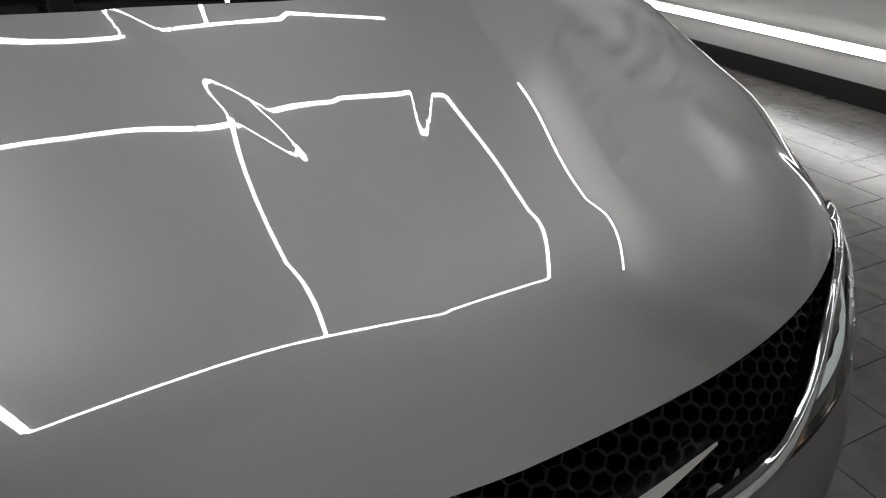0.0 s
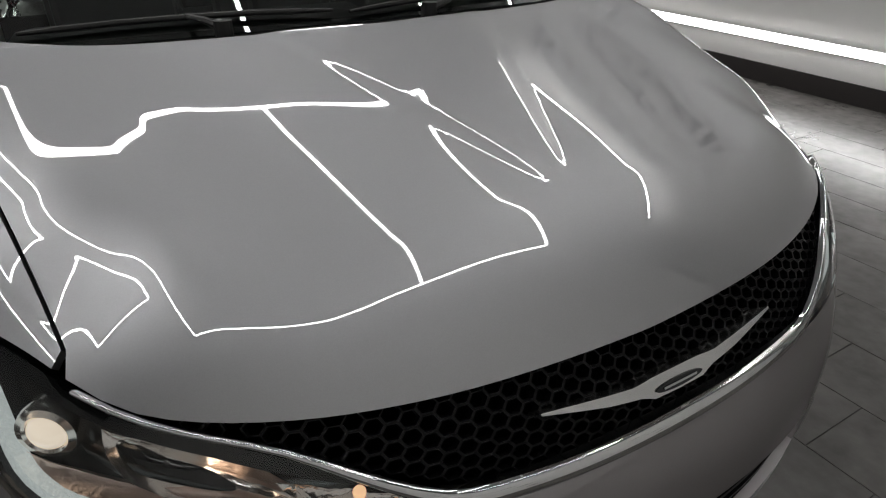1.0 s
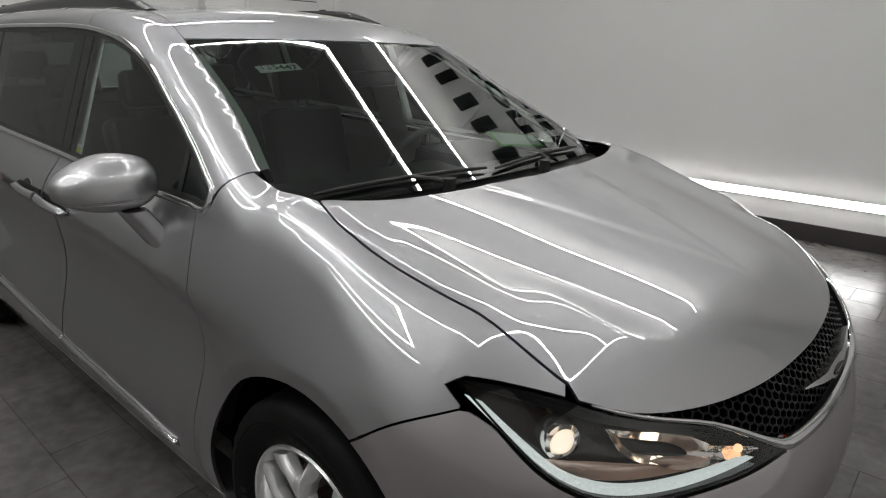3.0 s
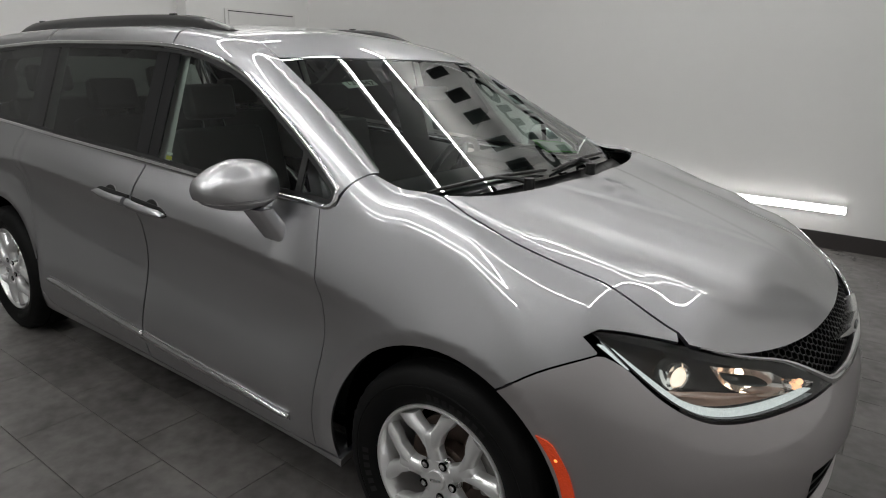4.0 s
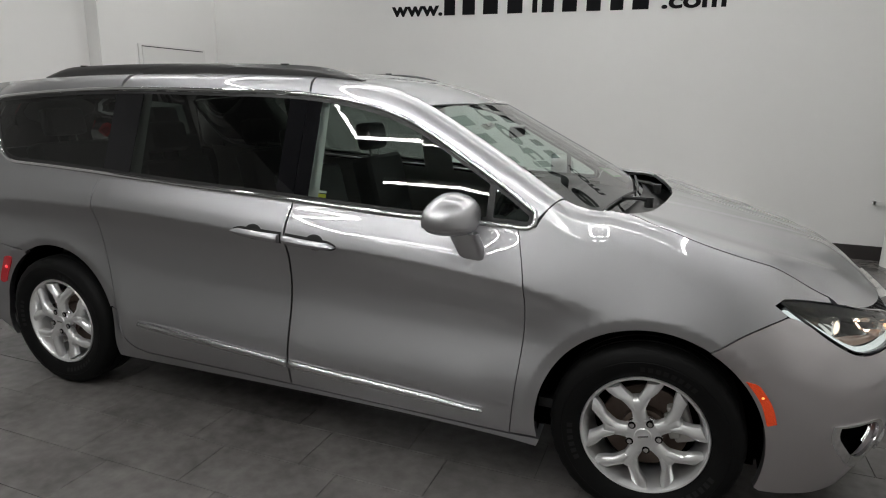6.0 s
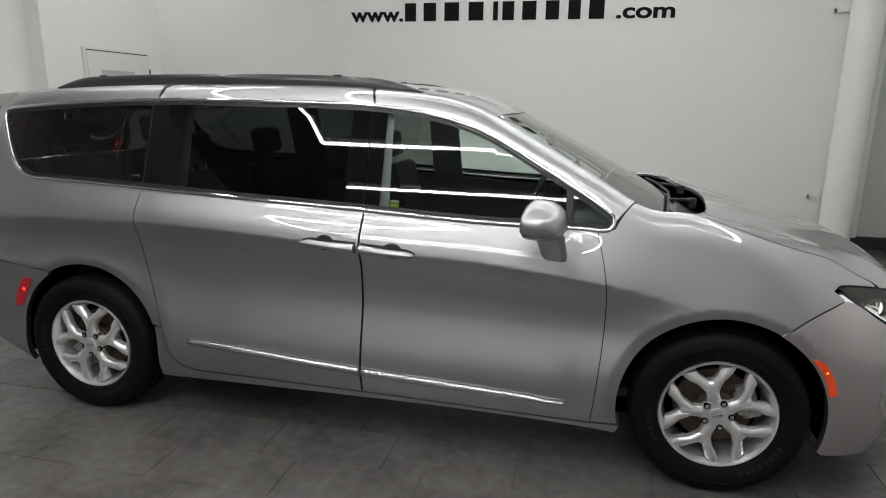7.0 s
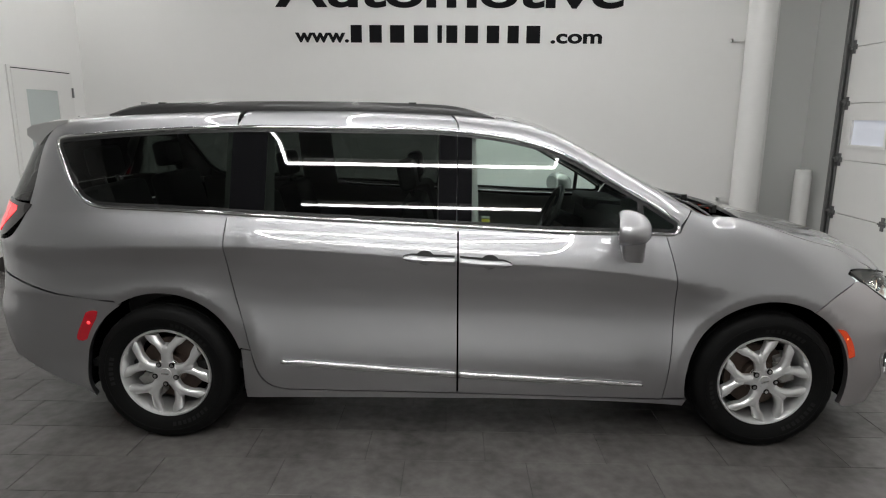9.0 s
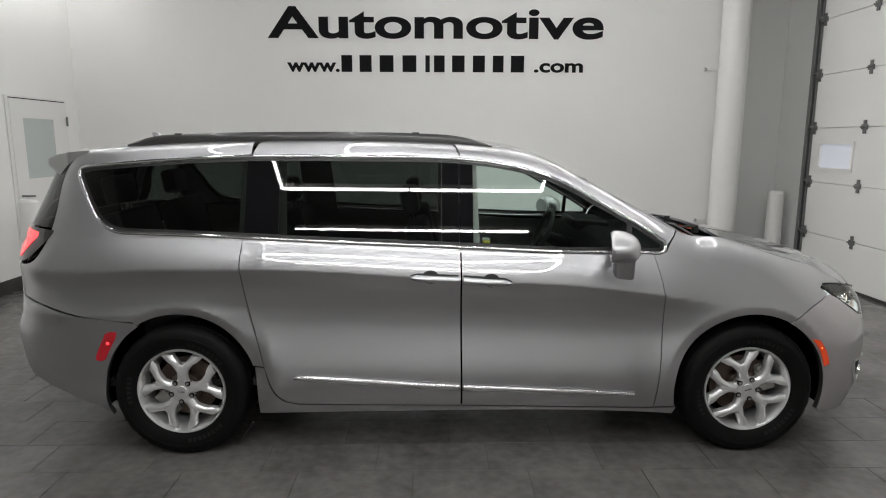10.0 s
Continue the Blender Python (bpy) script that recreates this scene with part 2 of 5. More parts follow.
def clip(loop, axis, at, keep_above):
    out, s = [], 1 if keep_above else -1
    for a, b in zip(loop, np.roll(loop, -1, 0)):
        da, db = s * (a[axis] - at), s * (b[axis] - at)
        if da >= 0:
            out.append(a)
        if da * db < 0:
            out.append(a + (b - a) * da / (da - db))
    return np.array(out)


def filled(loops, step):
    """Flat outlines (the first outside, the rest holes) cut into a net: its points, faces and rim."""
    bm = bmesh.new()
    for loop in loops:
        vs = [bm.verts.new((q[0], q[1], 0)) for q in loop]
        for a, b in zip(vs, vs[1:] + vs[:1]):
            bm.edges.new((a, b))
    bmesh.ops.triangle_fill(bm, use_beauty=True, use_dissolve=False, edges=bm.edges[:])
    lo, hi = np.min(loops[0], 0), np.max(loops[0], 0)
    for axis in (0, 1):
        for c in np.arange(lo[axis] + step[axis] * 0.5, hi[axis], step[axis]):
            co, no = [0, 0, 0], [0, 0, 0]
            co[axis], no[axis] = c, 1
            bmesh.ops.bisect_plane(bm, geom=bm.verts[:] + bm.edges[:] + bm.faces[:], dist=1e-5, plane_co=co, plane_no=no)
    bmesh.ops.dissolve_degenerate(bm, dist=1e-5, edges=bm.edges[:])
    bm.verts.index_update()
    uv = np.array([v.co[:2] for v in bm.verts])
    faces = [[v.index for v in f.verts] for f in bm.faces]
    rim = []
    for e in bm.edges:
        if len(e.link_faces) == 1:
            loop = next(l for l in e.link_loops)
            rim.append((loop.vert.index, loop.link_loop_next.vert.index))
    bm.free()
    return uv, faces, rim


def panel(name, loops, onto, mat, parent=None, step=(0.05, 0.05), lift=0.0, depth=0.012, label="", flip=1, net=None):
    """A skin laid onto the body over an outline, with its rim turned in. flip -1 gives its mirror image."""
    uv, faces, rim = net or filled([np.array(q) for q in loops], step)
    p, n = onto(uv[:, 0], uv[:, 1])
    p, n = p * (1, flip, 1), n * (1, flip, 1)
    p = p + n * lift
    f = faces[len(faces) // 2]
    face_normal = np.cross(p[f[1]] - p[f[0]], p[f[2]] - p[f[0]])
    turned = face_normal @ n[f[0]] < 0
    if turned:
        faces, rim = [q[::-1] for q in faces], [(b, a) for a, b in rim]
    edge = sorted({i for e in rim for i in e})
    at = {i: len(p) + k for k, i in enumerate(edge)}
    verts = np.r_[p, p[edge] - n[edge] * depth] if depth else p
    normals = [n[i] for q in faces for i in q]
    faces = list(faces)
    if depth:
        for a, b in rim:
            faces.append((b, a, at[a], at[b]))
            w = np.cross(p[a] - p[b], -n[b])
            w = w / (np.linalg.norm(w) + 1e-9)
            normals += [w] * 4
    return mesh_part(name, verts, faces, mat, parent, label, normals=normals)


def bead(name, p, n, half_height, rise, mat, parent, flip=1, closed=False, label="", sides=9):
    """A rounded strip along points on the body: half an oval in section, its flat side down."""
    k = len(p)
    d = np.roll(p, -1, 0) - np.roll(p, 1, 0) if closed else np.gradient(p, axis=0)
    d /= np.linalg.norm(d, axis=1, keepdims=True)
    b = np.cross(n, d)
    h = np.broadcast_to(np.asarray(half_height, float), (k,))
    verts, normals_at = [], []
    for i in range(k):
        for a in np.linspace(0, math.pi, sides):
            verts.append((p[i] + b[i] * h[i] * math.cos(a) + n[i] * (rise * math.sin(a) - 0.001)) * (1, flip, 1))
    faces = []
    for i in range(k if closed else k - 1):
        j = (i + 1) % k
        for q in range(sides - 1):
            f = (i * sides + q, i * sides + q + 1, j * sides + q + 1, j * sides + q)
            faces.append(f if flip > 0 else f[::-1])
    if not closed:
        faces += [tuple(range(sides)), tuple(range((k - 1) * sides, k * sides))[::-1]]
    return mesh_part(name, verts, faces, mat, parent, label, smooth=True)


# ---- the car's shape ----
def spline(xs, ys):
    """A natural cubic through the given knots, straight beyond them."""
    xs, ys = np.array(xs, float), np.array(ys, float)
    n, h, s = len(xs), np.diff(xs), np.diff(ys) / np.diff(xs)
    a, b = np.eye(n), np.zeros(n)
    for i in range(1, n - 1):
        a[i, i - 1:i + 2] = h[i - 1], 2 * (h[i - 1] + h[i]), h[i]
        b[i] = 6 * (s[i] - s[i - 1])
    m = np.linalg.solve(a, b)

    def at(x):
        x = np.asarray(x, float)
        q = np.clip(x, xs[0], xs[-1])
        i = np.clip(np.searchsorted(xs, q) - 1, 0, n - 2)
        l, r = xs[i + 1] - q, q - xs[i]
        y = (m[i] * l**3 + m[i + 1] * r**3) / (6 * h[i]) + (ys[i] / h[i] - m[i] * h[i] / 6) * l + (ys[i + 1] / h[i] - m[i + 1] * h[i] / 6) * r
        first, last = s[0] - h[0] * m[1] / 6, s[-1] + h[-1] * m[-2] / 6
        return y + (x - q) * np.where(x < xs[0], first, last)
    return at


def smax(a, b, k):
    h = np.maximum(k - np.abs(a - b), 0) / k
    return np.maximum(a, b) + h * h * k * 0.25


def smin(a, b, k):
    return -smax(-a, -b, k)


def ramp(q, soft):
    """0 below nought, q above it, rounded over soft."""
    return 0.5 * (q + np.sqrt(q * q + soft * soft))


def step01(q):
    q = np.clip(q, 0, 1)
    return q * q * (3 - 2 * q)


# the body's ruling lines, x forwards from the middle of the wheelbase
CREASE = spline([-2.5, -1.8, -1.2, 0, 1.0, 1.5, 2.2], [1.0, 1.03, 1.04, 0.98, 0.90, 0.815, 0.75])
DOOR = spline([0.15, 0.22, 0.30, 0.36, 0.41, 0.45, 0.50, 0.55, 0.60, 0.65, 0.70, 0.75, 0.80, 0.85, 0.90, 0.94, 0.98], [-0.066, -0.036, -0.008, 0.005, 0.010, 0.008, 0.0, -0.012, -0.025, -0.037, -0.046, -0.050, -0.049, -0.043, -0.034, -0.018, 0.0])
ROOF = spline([-2.5, -2.1, -1.5, -0.8, -0.2, 0.25, 0.6], [1.645, 1.69, 1.728, 1.738, 1.728, 1.69, 1.625])
HOOD = spline([1.0, 1.45, 1.65, 1.85, 2.02, 2.12, 2.2, 2.3, 2.4, 2.5], [1.270, 1.180, 1.141, 1.101, 1.064, 1.039, 1.0155, 0.977, 0.930, 0.875])
NOSE = spline([0.1, 0.2, 0.3, 0.4, 0.5, 0.62, 0.74, 0.81, 0.87, 0.92, 1.0, 1.1], [0.74, 0.82, 0.88, 0.912, 0.92, 0.912, 0.872, 0.838, 0.785, 0.735, 0.64, 0.50])
TAIL = spline([0.2, 0.32, 0.45, 0.58, 0.66, 0.74, 0.9, 1.05, 1.2, 1.4, 1.6, 1.7], [0.80, 0.95, 1.03, 1.055, 1.055, 1.02, 1.0, 0.985, 0.95, 0.86, 0.76, 0.68])
WHEEL_X, WHEEL_Z = (1.5445, -1.5445), 0.36


SHOULDER = spline([0, 0.15, 0.25, 0.33, 0.42, 0.5, 0.6, 0.75, 0.88, 0.95, 1.0, 1.1], [0, 0.0003, 0.0012, 0.0026, 0.0056, 0.0096, 0.0156, 0.0260, 0.0345, 0.0375, 0.038, 0.038])
SHOULDER_X, SHOULDER_H = [-1.9, -1.18, -0.03, 1.01], [0.182, 0.146, 0.153, 0.207]


def half_width(x, z):
    q = z - CREASE(x)
    fade = step01((x - 1.0) / 0.5) + step01((-1.6 - x) / 0.5)
    below = np.where(z > 0.45, 0.45 + (z - 0.45) * 0.53 / (CREASE(x) - 0.45), z)
    over = ramp(q, 0.007 + 0.13 * fade)
    y = 0.993 - 0.353 * over + 0.006 * (1 - np.exp(-over / 0.06)) + DOOR(np.clip(below, 0.12, 0.98)) * (1 - step01((x - 1.0) / 0.5) - 0.7 * step01((-1.6 - x) / 0.5))
    y = y - SHOULDER(np.clip(q / np.interp(x, SHOULDER_X, SHOULDER_H), 0, 1.1)) * (1 - step01((x - 0.75) / 0.45)) * (1 - 0.8 * step01((-1.5 - x) / 0.5))
    for cx in WHEEL_X:
        r = np.hypot(x - cx, z - WHEEL_Z)
        lip = 0.026 * np.exp(-ramp(r - 0.470, 0.004) / 0.075) - 0.28 * ramp(0.470 - r, 0.004)
        y = y + lip * step01((z - 0.2) / 0.25)
    return y


# how far the bonnet's sections at five stations swell over the plain crown, in millimetres, from the middle outwards
HOOD_X, HOOD_Y = [1.45, 1.7, 1.9, 2.08, 2.28], [0.0, 0.09, 0.18, 0.27, 0.36, 0.45, 0.54, 0.63, 0.74]
HOOD_SWELL = np.array([
    (4.4, 4.0, 3.3, 2.3, 1.3, 0.6, 0.5, 0.9, 1.5),
    (-2.6, -0.9, 0.9, 3.0, 4.5, 5.8, 6.0, 5.5, 3.8),
    (-8.5, -6.9, -2.6, 2.3, 5.7, 8.5, 8.5, 6.8, 5.0),
    (-12.8, -8.8, -2.2, 1.7, 4.8, 7.2, 8.2, 8.1, 7.3),
    (-13.4, -6.3, -0.7, 1.9, 3.7, 5.3, 6.8, 7.5, 7.6)]) * 0.001
HOOD_ALONG = [spline(HOOD_X, e) for e in np.eye(len(HOOD_X))]
HOOD_ACROSS = [spline(HOOD_Y, e) for e in np.eye(len(HOOD_Y))]


def hood_swell(x, y):
    x, y = np.clip(x, HOOD_X[0], HOOD_X[-1]), np.clip(y, 0, HOOD_Y[-1])
    across = [w(y) for w in HOOD_ACROSS]
    return sum(w(x) * sum(float(c) * a for c, a in zip(row, across)) for w, row in zip(HOOD_ALONG, HOOD_SWELL))


def hood_height(x, y):
    """A crowned middle with two ribs, flanks outside the creases, and a rolled edge."""
    y = np.abs(y)
    crease, rib = 0.569 + -0.272 * (np.clip(x, 1.4, 2.3) - 1.75), 0.1239 + -0.386 * (np.clip(x, 1.4, 2.3) - 1.9)
    crown = (0.0143 + 0.1127 * np.clip((x - 1.45) / 0.67, 0, 1.3)) / 0.5625
    edge = np.maximum(0.41 * crown - 0.026, 0) / 0.0115
    z = HOOD(np.maximum(x, 1.0)) - crown * smin(y, crease, 0.07) ** 2 - -0.0399 * ramp(y - crease, 0.0080) - 0.552 * edge * ramp(y - 0.665, 0.02) ** 2
    z = z - 0.052 * step01((x - 1.90) / 0.22) * step01((y - 0.57) / 0.18)
    return z - 0.00310 * step01((y - rib) / 0.0499 + 0.5) + hood_swell(x, y)


def screen_height(x, y):
    return 1.566 + 0.035 * (1 - (y / 0.652) ** 2) - 0.52 * (x - 0.526)


def flank(x, y, z):
    side = (y - half_width(x, z)) * 0.95
    wide = 1.012 - 0.34 * ramp(z - 0.86, 0.06)
    nose = (((y / wide) ** 2.5 + (np.maximum(x - 1.6, 0) / np.maximum(NOSE(z), 0.2)) ** 2.5) ** 0.4 - 1) * 0.85 - 0.2 * step01((0.95 - x) / 0.35)
    rear_wide = half_width(np.full_like(z, -1.75), z) + 0.012
    tail = (((y / rear_wide) ** 3.6 + (np.maximum(-1.6 - x, 0) / TAIL(z)) ** 3.6) ** (1 / 3.6) - 1) * 0.9 - 0.2 * step01((x + 1.15) / 0.35)
    return smax(smax(side, nose, 0.05), tail, 0.04)


def front_body(p):
    """Below nought inside the bonnet, wings and bumper."""
    x, y, z = p[..., 0], np.abs(p[..., 1]), p[..., 2]
    side = smax((y - half_width(x, z)) * 0.95, (z - hood_height(x, y)) * 0.96, 0.115)
    wide = 1.012 - 0.34 * ramp(z - 0.86, 0.06)
    nose = (((y / wide) ** 2.5 + (np.maximum(x - 1.6, 0) / np.maximum(NOSE(z), 0.2)) ** 2.5) ** 0.4 - 1) * 0.85
    return smax(side, nose, 0.055)


def cabin_body(p):
    """Below nought inside the doors, cabin and tail."""
    x, y, z = p[..., 0], np.abs(p[..., 1]), p[..., 2]
    top = smax((z - ROOF(x) + 0.10 * y * y) * 0.97, (z - screen_height(x, y)) * 0.887, 0.05)
    return smax(flank(x, y, z), top, 0.075)


def wing_body(p):
    """The front wing: the bonnet's body, run into the cabin's at the foot of the pillar."""
    w = step01((p[..., 0] - 1.12) / 0.25)
    return w * front_body(p) + (1 - w) * cabin_body(p)


def cast(field, o, d, far=2.6):
    """Where rays from inside the car leave it, and the outward normals there."""
    o, d = np.broadcast_arrays(np.asarray(o, float), np.asarray(d, float))
    a, b = np.zeros(o.shape[:-1]), np.full(o.shape[:-1], far)
    for _ in range(34):
        m = (a + b) / 2
        inside = field(o + m[..., None] * d) < 0
        a, b = np.where(inside, m, a), np.where(inside, b, m)
    p = o + a[..., None] * d
    n = np.stack([field(p + e) - field(p - e) for e in np.eye(3) * 0.004], -1)
    return p, n / np.linalg.norm(n, axis=-1, keepdims=True)


# ---- maps from flat outlines onto the body ----
def on_side(field):
    return lambda u, v: cast(field, np.stack([u, 0 * u, v], -1), (0, 1, 0), 1.3)


R2 = math.sqrt(0.5)


def on_slant(field):
    """u runs along the car, v up and inwards at 45 degrees."""
    return lambda u, v: cast(field, np.stack([u, 0.55 - v * R2, 0.55 + v * R2], -1), (0, R2, R2), 1.9)


def on_top(field):
    return lambda u, v: cast(field, np.stack([u, v, 0 * u + 0.8], -1), (0, 0, 1), 1.3)


def on_hood():
    return lambda u, v: cast(front_body, np.stack([1.0 + 0.8 * u, v, 0.8 - 0.6 * u], -1), (0.6, 0, 0.8), 1.5)


def on_nose():
    return lambda u, v: cast(front_body, np.stack([0 * u + 1.3, 0 * u, v], -1), np.stack([np.cos(u), np.sin(u), 0 * u], -1), 1.6)


def on_tail():
    return lambda u, v: cast(cabin_body, np.stack([0 * u - 1.3, 0 * u, v], -1), np.stack([-np.cos(u), np.sin(u), 0 * u], -1), 1.7)


SIDE, SLANT, SLANT_FRONT, TOP, HOOD_MAP, NOSE_MAP, TAIL_MAP = on_side(cabin_body), on_slant(cabin_body), on_slant(wing_body), on_top(cabin_body), on_hood(), on_nose(), on_tail()


def slanted(points, field=cabin_body):
    """(x, z) on the flank to the slanted map's (u, v)."""
    q = np.array(points, float)
    p, _ = cast(field, np.stack([q[:, 0], 0 * q[:, 0], q[:, 1]], -1), (0, 1, 0), 1.3)
    return np.stack([q[:, 0], (p[:, 2] - p[:, 1]) * R2], 1)


def slanted_top(points, field=cabin_body):
    """(x, y) seen from above to the slanted map's (u, v)."""
    q = np.array(points, float)
    p, _ = cast(field, np.stack([q[:, 0], q[:, 1], 0 * q[:, 0] + 0.8], -1), (0, 0, 1), 1.3)
    return np.stack([q[:, 0], (p[:, 2] - p[:, 1]) * R2], 1)


def nosed(points):
    """(x, y, z) near the front to the nose map's (angle, height)."""
    q = np.array(points, float)
    return np.stack([np.arctan2(q[:, 1], q[:, 0] - 1.3), q[:, 2]], 1)


def tailed(points):
    q = np.array(points, float)
    return np.stack([np.arctan2(q[:, 1], -1.3 - q[:, 0]), q[:, 2]], 1)


def arc(cx, cz, r, a0, a1, n=22):
    return [(cx + r * math.cos(radians(a)), cz + r * math.sin(radians(a))) for a in np.linspace(a0, a1, n)]


# ---- outlines of the car ----
ARCH_R, ARCH_Z = 0.415, 0.372
BELT = spline([-1.9, -1.18, -0.68, -0.03, 0.52, 1.01], [1.212, 1.186, 1.162, 1.133, 1.108, 1.104])
DAYLIGHT = chain(
    through_points([(-1.80, 1.232), (-1.18, 1.207), (-0.68, 1.183), (-0.03, 1.155), (0.52, 1.130), (0.98, 1.124)], 40),
    through_points([(0.98, 1.124), (1.055, 1.135), (1.055, 1.165)], 8),
    through_points([(1.055, 1.165), (0.95, 1.232), (0.72, 1.362), (0.50, 1.480), (0.24, 1.557), (-0.03, 1.592), (-0.50, 1.605), (-1.15, 1.606), (-1.62, 1.586), (-2.02, 1.554)], 60),
    through_points([(-2.02, 1.554), (-2.072, 1.535), (-2.06, 1.495)], 8),
    through_points([(-2.06, 1.495), (-2.00, 1.385), (-1.93, 1.285), (-1.86, 1.243), (-1.80, 1.232)], 16))
HOLE = grown(DAYLIGHT, 0.014)
ROOF_EDGE = spline([-2.2, -2.0, -0.3, 0.05, 0.34, 0.52], [0.545, 0.560, 0.575, 0.580, 0.612, 0.645])
SCREEN_EDGE = spline([0.52, 0.78, 1.0, 1.15, 1.27, 1.36], [0.645, 0.682, 0.735, 0.785, 0.800, 0.795])
HOOD_EDGE = spline([1.40, 1.46, 1.57, 1.77, 1.91, 2.04, 2.13], [0.780, 0.800, 0.818, 0.803, 0.780, 0.757, 0.744])
HOOD_REAR = spline([0, 0.2, 0.38, 0.54, 0.65, 0.74, 0.79], [1.545, 1.532, 1.511, 1.484, 1.455, 1.422, 1.400])
LIP_Z = spline([0, 0.2, 0.4, 0.5, 0.58, 0.65, 0.70, 0.745], [0.854, 0.858, 0.862, 0.866, 0.871, 0.878, 0.888, 0.904])
WING_Z = spline([0, 0.18, 0.30, 0.37, 0.41, 0.48, 0.54, 0.65, 0.745], [0.748, 0.751, 0.757, 0.766, 0.782, 0.817, 0.844, 0.873, 0.902])
FENDER_SEAM = through_points([(1.025, 0.262), (1.043, 0.47), (1.06, 0.73), (1.05, 0.91), (1.005, 1.104)], 20)
SLIDE_SEAM = through_points([(-1.187, 1.187), (-1.192, 1.06), (-1.172, 0.85), (-1.11, 0.60), (-1.03, 0.37), (-0.98, 0.315), (-0.90, 0.294)], 26)


def loop_part(loop, i0, i1):
    """The stretch of a closed outline from the point nearest i0 to the one nearest i1, onwards."""
    a = int(np.argmin(np.linalg.norm(loop - np.array(i0), axis=1)))
    b = int(np.argmin(np.linalg.norm(loop - np.array(i1), axis=1)))
    return loop[a:b + 1] if a <= b else np.r_[loop[a:], loop[:b + 1]]


# ---- the minivan ----
car = tagged(new("minivan"), "silver metallic minivan with chrome trim and alloy wheels", "car")

for flip in (-1, 1):
    # front door
    x = np.linspace(1.005, -0.030, 24)
    door = panel("front_door", [grown(chain(FENDER_SEAM, np.stack([x, BELT(x)], 1), [(-0.030, 1.133), (-0.024, 0.283)]), -0.0016)], SIDE, PAINT, car, flip=flip, step=(0.06, 0.009))
    # sliding door with its cap over the window
    x = np.linspace(-0.036, -1.187, 26)
    slide = panel("sliding_door", [grown(chain([(-0.031, 0.283), (-0.036, 1.133)], np.stack([x, BELT(x)], 1), SLIDE_SEAM), -0.0016)], SIDE, PAINT, car, flip=flip, step=(0.06, 0.009))
    top = np.linspace(-0.085, -1.12, 20)
    low = loop_part(HOLE, (-0.045, 1.61), (-1.155, 1.62))
    cap = chain(slanted(low[::-1]), slanted([(-0.040, 1.625)]), slanted_top(np.stack([top, ROOF_EDGE(top) + 0.012], 1)), slanted([(-1.155, 1.64)]))
    panel("door_cap", [grown(cap, -0.0015)], SLANT, PAINT, slide, flip=flip)
    # quarter panel: below, behind and above the rear side window in one skin
    top = np.linspace(-1.165, -2.10, 18)
    behind = loop_part(HOLE, (-1.165, 1.62), (-1.19, 1.193))
    quarter = chain(
        slanted(behind[::-1]) if area(HOLE) < 0 else slanted(behind),
        slanted(SLIDE_SEAM[SLIDE_SEAM[:, 1] > 0.51]), slanted([(-1.084, 0.505), (-1.137, 0.505)]),
        slanted([(px, pz) for px, pz in arc(-1.5445, ARCH_Z, ARCH_R, 18, 122)]),
        slanted(through_points([(-1.775, 0.745), (-2.06, 0.782), (-2.30, 0.838), (-2.42, 0.86)], 10)),
        slanted(through_points([(-2.43, 1.045), (-2.37, 1.050), (-2.305, 1.072), (-2.252, 1.135), (-2.220, 1.222), (-2.200, 1.34), (-2.192, 1.463), (-2.165, 1.56), (-2.125, 1.615)], 22)),
        slanted_top(np.stack([top[::-1], ROOF_EDGE(top[::-1])], 1)))
    panel("quarter_panel", [grown(quarter, -0.0028)], SLANT, PAINT, car, flip=flip, step=(0.02, 0.015))
    # pillar and roof rail from the front wing over the door
    front = loop_part(HOLE, (1.07, 1.15), (-0.04, 1.61))
    up = np.linspace(1.16, 0.52, 16)
    over = np.linspace(0.50, -0.075, 14)
    rail = chain(slanted(front[::-1]), slanted([(1.080, 1.152)]), slanted_top([(1.118, 0.868), (1.152, 0.806)]), slanted_top(np.stack([up, SCREEN_EDGE(up)], 1)),
                 slanted_top(np.stack([over, ROOF_EDGE(over)], 1)), slanted([(-0.034, 1.63)]))
    panel("roof_side_rail", [grown(rail, -0.0012)], SLANT, PAINT, car, flip=flip, step=(0.04, 0.04))
    # front wing
    seam = np.linspace(1.44, 2.118, 26)
    a = nosed(through_points([(1.965, 0.87, 0.932), (2.0, 0.842, 0.930), (2.06, 0.795, 0.920), (2.115, 0.749, 0.909)], 10))
    q, _n = NOSE_MAP(a[:, 0], a[:, 1])
    over_lamp = np.stack([q[:, 0], (q[:, 2] - q[:, 1]) * R2], 1)
    fender = chain(
        slanted(FENDER_SEAM, wing_body), slanted([(1.075, 1.118), (1.088, 1.148)], wing_body),
        slanted_top([(1.122, 0.866), (1.156, 0.805), (1.27, 0.803), (1.35, 0.795), (1.405, 0.782)], wing_body),
        slanted_top(np.stack([seam, HOOD_EDGE(seam)], 1), wing_body),
        over_lamp[::-1],
        slanted([(1.935, 0.915), (1.975, 0.885)], wing_body),
        slanted(through_points([(1.975, 0.878), (1.85, 0.818), (1.765, 0.7555)], 8), wing_body),
        slanted(arc(1.5445, ARCH_Z, ARCH_R, 61.9, 193, 30), wing_body),
        slanted([(1.141, 0.268), (1.085, 0.268)], wing_body))
    panel("front_wing", [grown(fender, -0.0022)], SLANT_FRONT, PAINT, car, flip=flip, step=(0.015, 0.013))
